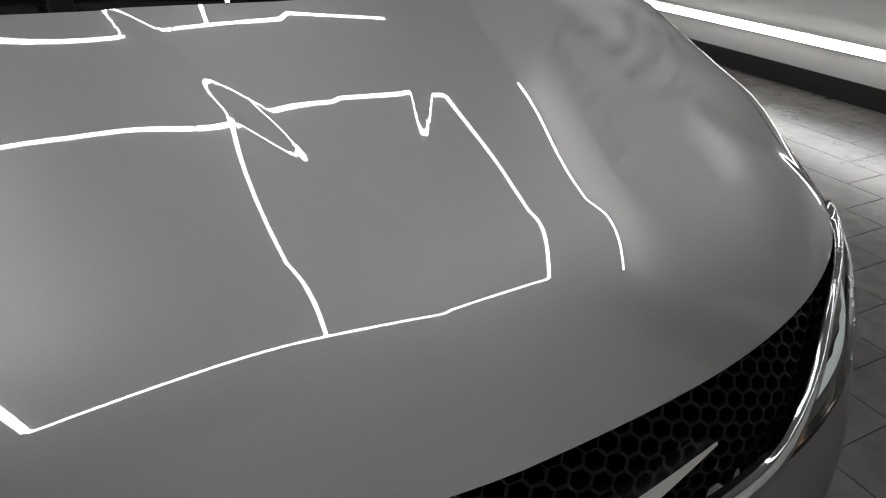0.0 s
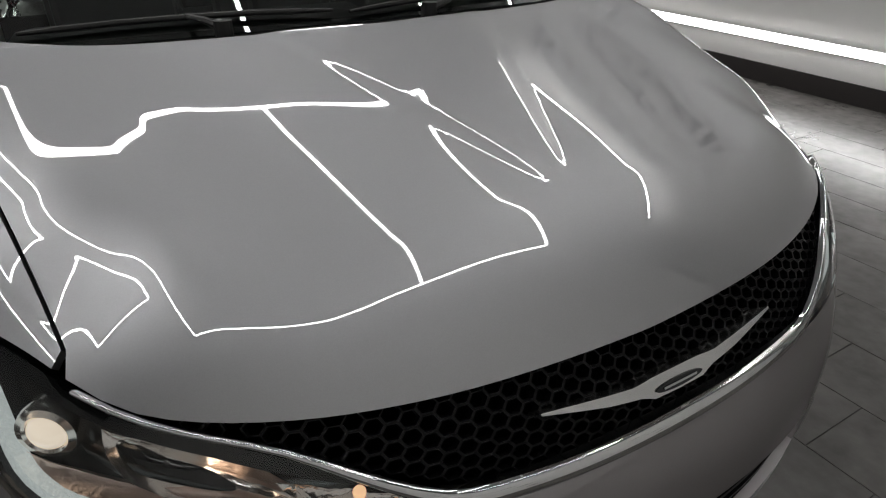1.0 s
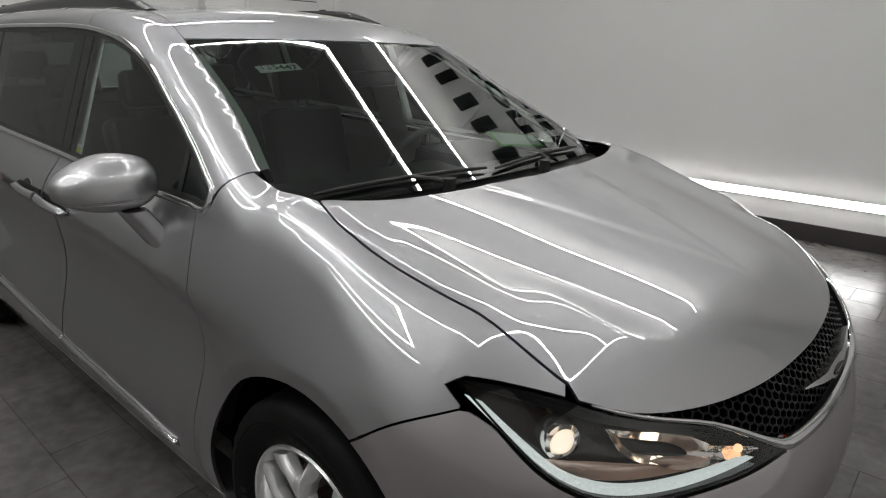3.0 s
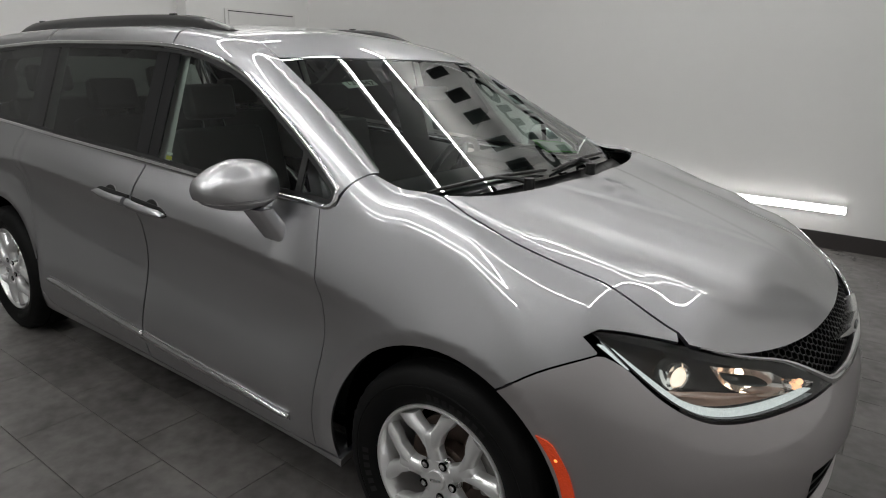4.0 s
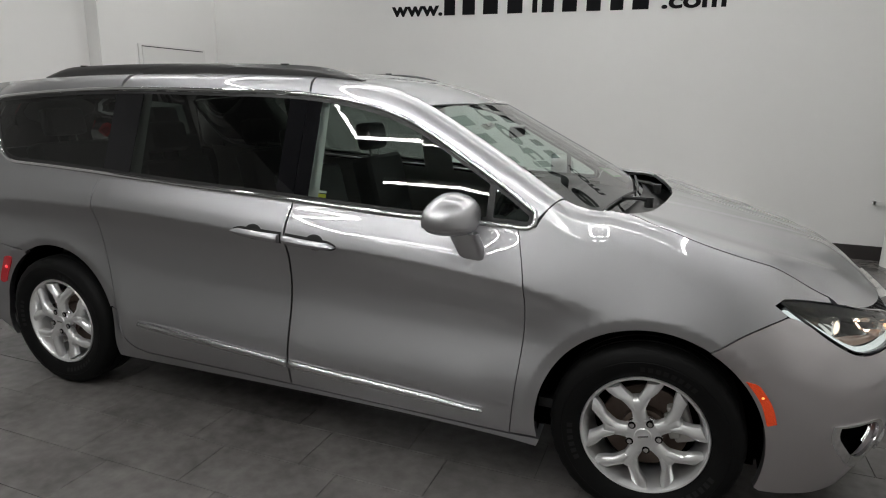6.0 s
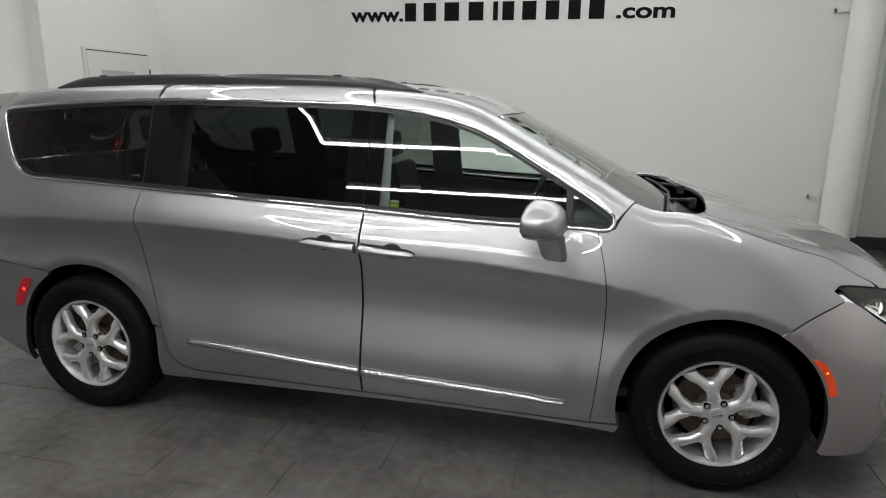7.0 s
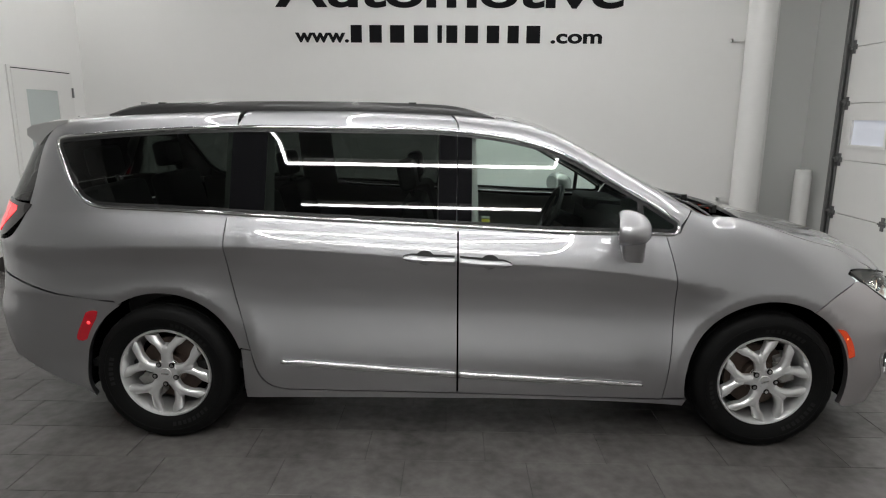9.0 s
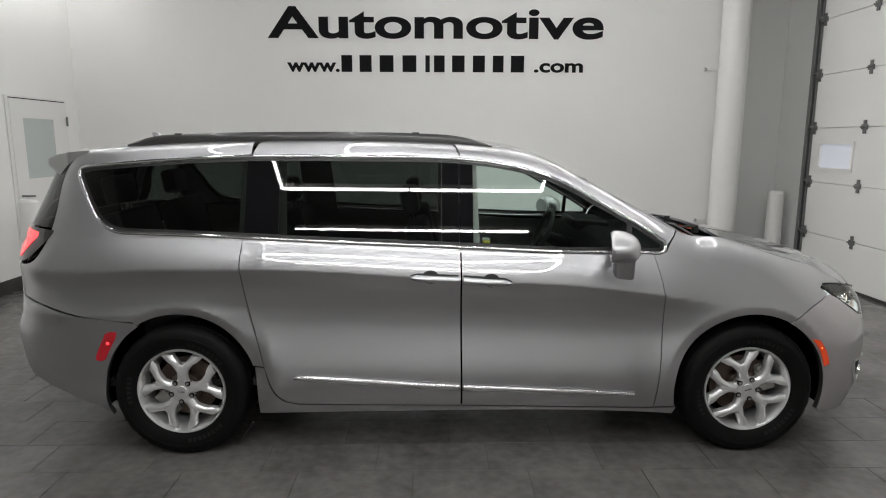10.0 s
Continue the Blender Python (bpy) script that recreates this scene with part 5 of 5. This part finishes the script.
for b in (0, 180, 270):
    tube(bm, [m @ Vector((0.175 * math.cos(radians(b)), 0.175 * math.sin(radians(b)), 0)), m @ Vector((0.05 * math.cos(radians(b)), 0.05 * math.sin(radians(b)), -0.03))], [0.014, 0.03], 8)
bmesh.ops.create_uvsphere(bm, u_segments=16, v_segments=10, radius=1, matrix=m @ Matrix.Translation((0, 0, -0.03)) @ Matrix.Diagonal((0.075, 0.085, 0.03, 1)))
part("wheel_hub", bm, DASH, wheel_ring, smooth=True)
part("steering_column", rod(bmesh.new(), (0.64, 0.38, 1.02), (0.95, 0.38, 0.88), 0.04, 0.07), DASH, car)
roof_in = chain([(0.48, v) for v in np.linspace(-0.60, 0.60, 10)], [(0.2, 0.56), (-2.0, 0.54)], [(-2.05, v) for v in np.linspace(0.5, -0.5, 6)], [(-2.0, -0.54), (0.2, -0.56)])
panel("headlining", [roof_in], TOP, HEADLINER, car, step=(0.12, 0.12), lift=-0.035, depth=0.0)
box_part("cabin_floor", (-2.2, 1.3, -0.88, 0.88, 0.36, 0.40), DASH, car)
part("mirror_stalk", box(bmesh.new(), 0.735, 0.765, -0.12, 0.12, 1.405, 1.465, 0.012), BLACK_TRIM, car, "black interior mirror")
for flip in (-1, 1):
    x = np.linspace(-2.0, 1.0, 24)
    panel("inner_door_trim", [chain(np.stack([x, np.where(x < -1.0, 0.86, 0.45)], 1), np.stack([x, BELT(x) + 0.012], 1)[::-1])], SIDE, DOOR_TRIM, car, step=(0.12, 0.12), lift=-0.075, depth=0.0, flip=flip)
    for x0, x1, z0, z1, mat in ((-0.14, 0.055, 1.12, 1.60, HEADLINER), (-1.22, -0.98, 1.16, 1.61, HEADLINER)):
        panel("pillar_lining", [np.array([(x0, z0), (x1 + 0.02, z0), (x1, z1), (x0, z1)])], SIDE, mat, car, step=(0.1, 0.1), lift=-0.035, depth=0.0, flip=flip)
    xa = np.linspace(0.56, 1.12, 10)
    lining = chain(np.stack([xa, SCREEN_EDGE(xa) - 0.006], 1), np.stack([xa, SCREEN_EDGE(xa) - 0.05], 1)[::-1])
    panel("pillar_cover", [lining], TOP, HEADLINER, car, step=(0.1, 0.1), lift=-0.04, depth=0.0, flip=flip)
panel("stock_tag", [np.array([(0.702, -0.495), (0.702, -0.325), (0.742, -0.325), (0.742, -0.495)])], TOP, PAPER, screen, lift=-0.009, depth=0.0, label="white sticker with a handwritten number")


def by_letter(ob):
    """Takes a word apart into one mesh for each letter under an empty of the same name."""
    me, name, m = ob.data, ob.name, ob.matrix_world.copy()
    bm = bmesh.new()
    bm.from_mesh(me)
    groups, seen = [], set()
    for f in bm.faces:
        if f in seen:
            continue
        stack, island = [f], []
        seen.add(f)
        while stack:
            g = stack.pop()
            island.append(g)
            for e in g.edges:
                for h in e.link_faces:
                    if h not in seen:
                        seen.add(h)
                        stack.append(h)
        xs = [v.co.x for g in island for v in g.verts]
        groups.append([min(xs), max(xs), island])
    groups.sort(key=lambda g: g[0])
    letters = []
    for lo, hi, island in groups:
        if letters and lo < letters[-1][1] - 0.6 * (hi - lo):
            letters[-1][1] = max(letters[-1][1], hi)
            letters[-1][2] += island
        else:
            letters.append([lo, hi, island])
    mat = me.materials[0]
    bpy.data.objects.remove(ob)
    word = new("wall_word")
    word.matrix_world = m
    for _lo, _hi, island in letters:
        at, verts, faces = {}, [], []
        for g in island:
            for v in g.verts:
                if v not in at:
                    at[v] = len(verts)
                    verts.append(tuple(v.co))
            faces.append([at[v] for v in g.verts])
        mesh_part("letter", verts, faces, mat, word)
    bm.free()
    return word


def lettering(name, text, size, mat, m, bold=0.0, width=0.0, depth=0.002, parent=None, label=""):
    """Raised letters in the built-in font, turned into one mesh; width stretches the line to that length."""
    cu = bpy.data.curves.new(name, "FONT")
    cu.body, cu.size, cu.extrude, cu.offset = text, size, depth, bold
    ob = new(name, cu)
    dg = bpy.context.evaluated_depsgraph_get()
    me = bpy.data.meshes.new_from_object(ob.evaluated_get(dg))
    bpy.data.objects.remove(ob)
    co = np.empty(len(me.vertices) * 3)
    me.vertices.foreach_get("co", co)
    co = co.reshape(-1, 3)
    co[:, 0] -= co[:, 0].min()
    if width:
        co[:, 0] *= width / co[:, 0].max()
    me.vertices.foreach_set("co", co.ravel())
    me.materials.clear()
    me.materials.append(mat)
    ob = new(name, me)
    ob.matrix_world = m
    if parent:
        ob.parent = parent
    return tagged(ob, label)


nx = Vector((0.52, 0, 1)).normalized()
ax = Matrix(((0, -nx.z, nx.x, 0), (1, 0, 0, 0), (0, nx.x, nx.z, 0), (0, 0, 0, 1)))
lettering("tag_number", "135447", 0.042, INK, Matrix.Translation((0.735, -0.485, float(screen_height(0.735, -0.41)) - 0.005)) @ ax, 0.0006, 0.15, 0.0003, screen)
panel("green_card", [np.array([(1.16, 0.22), (1.19, 0.50), (1.27, 0.48), (1.25, 0.20)])], TOP, LIME, screen, lift=-0.02, depth=0.0, label="green and white card on the dashboard")
panel("white_card", [np.array([(1.175, 0.235), (1.20, 0.485), (1.26, 0.468), (1.243, 0.215)])], TOP, PAPER, screen, lift=-0.017, depth=0.0)
doors = [o for o in car.children if o.name.split(".")[0] == "front_door"]
panel("window_label", [np.array([(0.085, 1.165), (0.125, 1.163), (0.125, 1.178), (0.085, 1.18)])], SIDE, YELLOW, doors[0], lift=-0.008, depth=0.0, flip=-1, label="yellow and white label inside the glass")
panel("window_label", [np.array([(0.085, 1.184), (0.125, 1.182), (0.125, 1.192), (0.085, 1.194)])], SIDE, PAPER, doors[0], lift=-0.008, depth=0.0, flip=-1)

# ---- room ----
BACK_Y, LEFT_X, RIGHT_X, FRONT_Y, TOP_Z = 4.43, -4.95, 4.6, -9.0, 5.0


def structure(name, dims, mat, label=""):
    return tagged(box_part(name, dims, mat), label, "", "", "structure")


floor = structure("floor", (LEFT_X - 0.4, RIGHT_X + 0.3, FRONT_Y - 0.2, BACK_Y + 0.5, -0.1, -0.004), GROUT, "charcoal porcelain tiled floor in staggered rows")
structure("wall_north", (LEFT_X - 0.2, 4.04, BACK_Y, BACK_Y + 0.3, 0, TOP_Z), WALL, "smooth white painted studio wall with black lettering")
structure("wall_north_recess", (4.04, RIGHT_X + 0.2, BACK_Y + 0.10, BACK_Y + 0.3, 0, TOP_Z), WALL_GREY, "pale grey wall beside the garage door")
structure("wall_south", (LEFT_X - 0.4, RIGHT_X + 0.3, FRONT_Y - 0.2, FRONT_Y, 0, TOP_Z), WALL_FAR)
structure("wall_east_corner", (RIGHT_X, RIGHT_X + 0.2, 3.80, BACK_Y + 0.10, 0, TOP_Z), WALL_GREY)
structure("wall_east", (RIGHT_X, RIGHT_X + 0.2, FRONT_Y, -1.2, 0, TOP_Z), WALL)
structure("wall_east_header", (RIGHT_X, RIGHT_X + 0.2, -1.2, 3.80, 4.25, TOP_Z), WALL)
structure("wall_west", (LEFT_X - 0.2, LEFT_X, 2.45, BACK_Y, 0, TOP_Z), WALL, "white painted side wall with a flush door")
structure("wall_west_recess", (LEFT_X - 0.4, LEFT_X - 0.2, -1.0, 2.45, 0, TOP_Z), WALL)
# unseen stretch of the west wall, its dimness put into the colour
structure("wall_west_far", (LEFT_X - 0.4, LEFT_X - 0.2, FRONT_Y, -1.0, 0, TOP_Z), WALL_DIMMED)
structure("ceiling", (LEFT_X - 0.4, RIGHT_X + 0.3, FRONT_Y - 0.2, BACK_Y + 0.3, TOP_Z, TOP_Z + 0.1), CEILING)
structure("baseboard_north", (LEFT_X + 0.012, 4.04, BACK_Y - 0.012, BACK_Y, 0.0, 0.152), BASE, "black rubber baseboard")
structure("baseboard_west", (LEFT_X, LEFT_X + 0.012, 2.45, 2.98, 0.0, 0.152), BASE, "black rubber baseboard")
structure("baseboard_recess", (4.05, RIGHT_X, BACK_Y + 0.088, BACK_Y + 0.10, 0.0, 0.152), BASE, "black rubber baseboard")


# lit lines hung from the ceiling
LIGHT_Z = 3.8


def light_line(x0, x1, y0, y1, unit=1.6, glow=STRIP, high=LIGHT_Z):
    n = max(1, round(math.hypot(x1 - x0, y1 - y0) / unit))
    for i in range(n):
        ax, ay = x0 + (x1 - x0) * i / n, y0 + (y1 - y0) * i / n
        bx, by = x0 + (x1 - x0) * (i + 1) / n, y0 + (y1 - y0) * (i + 1) / n
        d = Vector((bx - ax, by - ay, 0)).normalized() * 0.008
        ax, ay, bx, by = ax + d.x, ay + d.y, bx - d.x, by - d.y
        hx, hy = (0, 0.016) if abs(bx - ax) > abs(by - ay) else (0.016, 0)
        lamp = tagged(box_part("linear_light", (ax - hx, bx + hx, ay - hy, by + hy, high + 0.012, high + 0.07), PIPE_WHITE), "white linear LED ceiling light, switched on", "ceiling light", "linear ceiling lights")
        part("diffuser", box(bmesh.new(), ax - hx, bx + hx, ay - hy, by + hy, high - 0.010, high + 0.0115), glow, lamp, "glowing diffuser")
        bm = bmesh.new()
        for k in (0.15, 0.85):
            cx, cy = ax + (bx - ax) * k, ay + (by - ay) * k
            rod(bm, (cx, cy, high + 0.065), (cx, cy, TOP_Z + 0.01), 0.003, sides=6)
        part("hanger", bm, STEEL, lamp)


light_line(WASH_LINE[0], WASH_LINE[1], WASH_LINE[2], WASH_LINE[2], glow=STRIP_WASH, high=WASH_LINE[3])
for y in LINES_ABOVE:
    light_line(FRAME_X[0], FRAME_X[1], y, y, glow=STRIP_DIM)
for x in FRAME_X:
    light_line(x, x, LINES_ABOVE[0], LINES_ABOVE[-1], 1.65, STRIP_DIM)
for x0, x1, y in SINGLE_LINES:
    light_line(x0, x1, y, y)
for x0, x1, ys in SIDE_FRAMES:
    for y in ys:
        light_line(x0, x1, y, y)
    for x in (x0, x1):
        light_line(x, x, ys[0], ys[1], 1.2)
light_line(WEST_LINE[0], WEST_LINE[0], WEST_LINE[1], WEST_LINE[2], glow=STRIP_DIM)
light_line(REAR_CROSS[0], REAR_CROSS[0], REAR_CROSS[1], REAR_CROSS[2], 1.65, STRIP_DIM)
light_line(-3.8, REAR_CROSS[0], 0.3, 0.3, glow=STRIP_DIM)
for x0, x1 in ((-0.215, 2.165), (-2.6, -0.225)):
    lamp = tagged(box_part("wall_light", (x0, x1, BACK_Y - 0.045, BACK_Y, 0.343, 0.413), PIPE_WHITE), "low white linear wall light, switched on", "wall light", "low wall lights")
    part("diffuser", box(bmesh.new(), x0 + 0.004, x1 - 0.004, BACK_Y - 0.052, BACK_Y - 0.0455, 0.346, 0.410), WALL_STRIP, lamp, "glowing diffuser")

# wall lettering; the trade name is drawn as plain blocks
turn_up = Matrix.Rotation(radians(90), 4, "X")
tagged(by_letter(lettering("wall_lettering", "Automotive", 0.545, SIGN_BLACK, Matrix.Translation((-2.36, BACK_Y - 0.004, 3.042)) @ turn_up, 0.013, 4.435, 0.004)), "large black word on the white wall", "wall sign")
tagged(by_letter(lettering("wall_lettering", "www.", 0.235, SIGN_BLACK, Matrix.Translation((-2.12, BACK_Y - 0.004, 2.607)) @ turn_up, 0.007, 0.695, 0.004)), "small black letters on the white wall", "wall sign")
tagged(by_letter(lettering("wall_lettering", ".com", 0.235, SIGN_BLACK, Matrix.Translation((1.165, BACK_Y - 0.004, 2.607)) @ turn_up, 0.007, 0.655, 0.004)), "small black letters on the white wall", "wall sign")


def name_blocks(x0, x1, z0, z1, widths, gap):
    sign = new("wall_sign")
    total = sum(widths)
    x = x0
    for w in widths:
        step = (x1 - x0) * w / total
        wide = step - 0.5 * gap
        for a, b in ((0.0, 0.27), (0.50, 0.77)) if z0 > 3 and w > 0.6 else ((0.0, 0.66),):
            part("bar", box(bmesh.new(), x + a * wide, x + b * wide, BACK_Y - 0.008, BACK_Y + 0.001, z0, z1), SIGN_BLACK, sign)
        x += step
    return tagged(sign, "row of black bars on the white wall", "wall sign")


name_blocks(-1.40, 1.145, 2.60, 2.815, (0.95, 1.05, 1.2, 1.2, 0.45, 0.95, 1.1, 1.05, 0.95, 1.15), 0.05)
name_blocks(-2.3, 1.95, 3.70, 4.22, (0.95, 1.05, 1.25, 1.25, 0.45, 0.95), 0.20)

# floor tiles: rows of 0.30 m, each shifted by a third of a tile
TILE_L, TILE_W, JOINT = 0.60, 0.30, 0.0028


def tile_mesh(w, l):
    bm = box(bmesh.new(), -l / 2, l / 2, -w / 2, w / 2, -0.008, 0.0)
    top = [e for e in bm.edges if all(v.co.z > -0.001 for v in e.verts)]
    bmesh.ops.bevel(bm, geom=top, offset=0.0012, segments=1, affect="EDGES")
    me = bpy.data.meshes.new("tile")
    bm.to_mesh(me)
    bm.free()
    me.materials.append(TILE)
    return me


TILE_MESH = tile_mesh(TILE_W - JOINT, TILE_L - JOINT)
rest_v, rest_f = [], []
kept = 0
for row in range(-33, 13):
    y0 = 0.64 + TILE_W * row
    start = 2.515 - 0.2 * row
    start -= TILE_L * math.floor((start - (LEFT_X - 0.9)) / TILE_L)
    x0 = start
    while x0 < RIGHT_X + 0.3:
        cx, cy = x0 + TILE_L / 2, y0 + TILE_W / 2
        if cy > BACK_Y - 0.02 or cx < LEFT_X - 0.4 or cx > RIGHT_X + 0.2:
            x0 += TILE_L
            continue
        near = (-3.3 < cx < 3.6 and -3.1 < cy < -0.55) or (1.7 < cx < 4.3 and -0.55 <= cy < 4.4) or (-4.9 < cx < -2.2 and -0.55 <= cy < 3.2)
        if near and kept < 300:
            o = new("tile", TILE_MESH)
            o.parent = floor
            o.location = (cx, cy, random.uniform(-0.0005, 0.0004))
            kept += 1
        else:
            k = len(rest_v)
            dx, dy = (TILE_L - JOINT) / 2, (TILE_W - JOINT) / 2
            for z, s in ((-0.006, 0.0), (-0.0012, 0.0), (0.0, 0.0012)):
                rest_v += [(cx - dx + s, cy - dy + s, z), (cx + dx - s, cy - dy + s, z), (cx + dx - s, cy + dy - s, z), (cx - dx + s, cy + dy - s, z)]
            for r in (0, 4):
                for i in range(4):
                    rest_f.append((k + r + i, k + r + (i + 1) % 4, k + r + 4 + (i + 1) % 4, k + r + 4 + i))
            rest_f.append((k + 8, k + 9, k + 10, k + 11))
        x0 += TILE_L
tagged(mesh_part("tiles", rest_v, rest_f, TILE, floor), "", "", "", "stuff")

# pipe, posts, doors
bm = rod(bmesh.new(), (3.72, 4.19, 0.0), (3.72, 4.19, TOP_Z), 0.165, sides=40)
pipe = tagged(part("downpipe", bm, PIPE_WHITE, smooth=True), "thick white painted pipe standing against the wall", "pipe")
for z in (0.62, 2.645):
    bm = rod(bmesh.new(), (3.72, 4.19, z - 0.018), (3.72, 4.19, z + 0.018), 0.170, sides=40)
    box(bm, 3.45, 3.99, 4.36, 4.378, z - 0.018, z + 0.018)
    box(bm, 3.45, 3.47, 4.36, BACK_Y, z - 0.018, z + 0.018)
    part("bracket", bm, PIPE_WHITE, pipe)
for x, y, h in ((4.405, 4.10, 1.045), (-4.62, 2.72, 1.06)):
    bm = rod(bmesh.new(), (x, y, -0.02), (x, y, h - 0.03), 0.10, sides=32)
    rod(bm, (x, y, h - 0.03), (x, y, h), 0.10, 0.085, 32)
    post = tagged(part("bollard", bm, PIPE_WHITE, smooth=True), "short round white painted steel bollard on the floor", "bollard", "bollards")

garage = tagged(new("garage_door"), "white sectional garage door with hinges and a small window", "garage door")
garage.location = (0, 0, 0)
sections = (0.0, 0.56, 1.20, 1.86, 2.50, 3.16, 3.80, 4.25)
for z0, z1 in zip(sections, sections[1:]):
    bm = bmesh.new()
    if z0 == 1.20:
        wy0, wy1, wz0, wz1 = 2.94, 3.56, 1.37, 1.68
        for d in ((-1.2, wy0, z0, z1), (wy1, 3.74, z0, z1), (wy0, wy1, z0, wz0), (wy0, wy1, wz1, z1)):
            box(bm, RIGHT_X, RIGHT_X + 0.05, d[0], d[1], d[2] + (0.003 if d[2] == z0 else 0), d[3] - (0.003 if d[3] == z1 else 0))
        bmesh.ops.remove_doubles(bm, verts=bm.verts[:], dist=1e-5)
    else:
        box(bm, RIGHT_X, RIGHT_X + 0.05, -1.2, 3.74, z0 + 0.003, z1 - 0.003, 0.004)
    part("section", bm, DOOR_WHITE, garage)
    for y in (-0.9, 0.35, 1.55, 2.78, 3.70):
        if z0 > 0:
            bm = box(bmesh.new(), RIGHT_X - 0.016, RIGHT_X - 0.001, y - 0.022, y + 0.022, z0 - 0.075, z0 + 0.075, 0.003)
            box(bm, RIGHT_X - 0.020, RIGHT_X - 0.001, y - 0.045, y + 0.045, z0 - 0.028, z0 + 0.028, 0.003)
            rod(bm, (RIGHT_X - 0.024, y - 0.05, z0), (RIGHT_X - 0.024, y + 0.05, z0), 0.010, sides=10)
            part("hinge", bm, STEEL, garage)
box_part("backing", (RIGHT_X + 0.055, RIGHT_X + 0.08, -1.2, 3.80, 0, 4.25), DOOR_WHITE, garage)
frame_bm = bmesh.new()
for d in ((2.92, 3.58, 1.35, 1.385), (2.92, 3.58, 1.665, 1.70), (2.92, 2.955, 1.385, 1.665), (3.545, 3.58, 1.385, 1.665)):
    box(frame_bm, RIGHT_X - 0.014, RIGHT_X + 0.02, d[0], d[1], d[2], d[3])
part("window_frame", frame_bm, PIPE_WHITE, garage)
DAY_PANE = material("bright_daylight_pane", (0.7, 0.72, 0.78), rough=0.1, emit=(0.80, 0.86, 1.0), power=0.12)
box_part("pane", (RIGHT_X + 0.012, RIGHT_X + 0.02, 2.955, 3.545, 1.385, 1.665), DAY_PANE, garage, "daylit window pane")
track = bmesh.new()
box(track, RIGHT_X - 0.06, RIGHT_X - 0.002, 3.775, 3.79, 0.02, 4.3)
box(track, RIGHT_X - 0.075, RIGHT_X - 0.060, 3.745, 3.79, 0.02, 4.3)
box(track, RIGHT_X - 0.03, RIGHT_X - 0.001, 3.742, 3.774, 0.0, 4.3)
part("track", track, STEEL, garage, "dark galvanised door track")
for z in sections[1:-1]:
    bm = rod(bmesh.new(), (RIGHT_X - 0.045, 3.70, z + 0.02), (RIGHT_X - 0.045, 3.775, z + 0.02), 0.022, sides=14)
    box(bm, RIGHT_X - 0.05, RIGHT_X - 0.002, 3.69, 3.735, z - 0.03, z + 0.05, 0.004)
    part("roller", bm, STEEL, garage)
seal = box_part("bottom_seal", (RIGHT_X - 0.012, RIGHT_X - 0.001, -1.2, 3.74, 0.0, 0.03), BASE, garage)

door_1 = tagged(new("door_1"), "white steel door with a frosted window and lever handle", "door", "", "structure")
bm = bmesh.new()
box(bm, LEFT_X, LEFT_X + 0.018, 2.99, 3.04, 0, 2.18)
box(bm, LEFT_X, LEFT_X + 0.018, 4.12, 4.16, 0, 2.18)
box(bm, LEFT_X, LEFT_X + 0.018, 2.99, 4.16, 2.18, 2.20)
part("door_frame", bm, DOOR_WHITE, door_1)
bm = bmesh.new()
for d in ((3.045, 3.26, 0.01, 2.168), (3.84, 4.115, 0.01, 2.168), (3.26, 3.84, 0.01, 1.25), (3.26, 3.84, 1.95, 2.168)):
    box(bm, LEFT_X + 0.002, LEFT_X + 0.022, *d)
leaf = part("door_leaf", bm, DOOR_WHITE, door_1)
box_part("pane", (LEFT_X + 0.004, LEFT_X + 0.012, 3.26, 3.84, 1.25, 1.95), FROSTED, door_1, "frosted glass pane")
# near-black strip drawn as the shade in the gap over the leaf
box_part("shadow_gap", (LEFT_X + 0.001, LEFT_X + 0.0185, 3.04, 4.12, 2.169, 2.1795), VOID, door_1)
for z in (0.25, 1.10, 1.935):
    part("hinge", rod(bmesh.new(), (LEFT_X + 0.03, 4.135, z - 0.06), (LEFT_X + 0.03, 4.135, z + 0.06), 0.012, sides=10), STEEL, door_1)
bm = tube(bmesh.new(), [(LEFT_X + 0.022, 3.10, 1.06), (LEFT_X + 0.075, 3.10, 1.06), (LEFT_X + 0.08, 3.13, 1.058), (LEFT_X + 0.08, 3.24, 1.05)], 0.010, 10)
part("lever_handle", bm, STEEL, door_1)
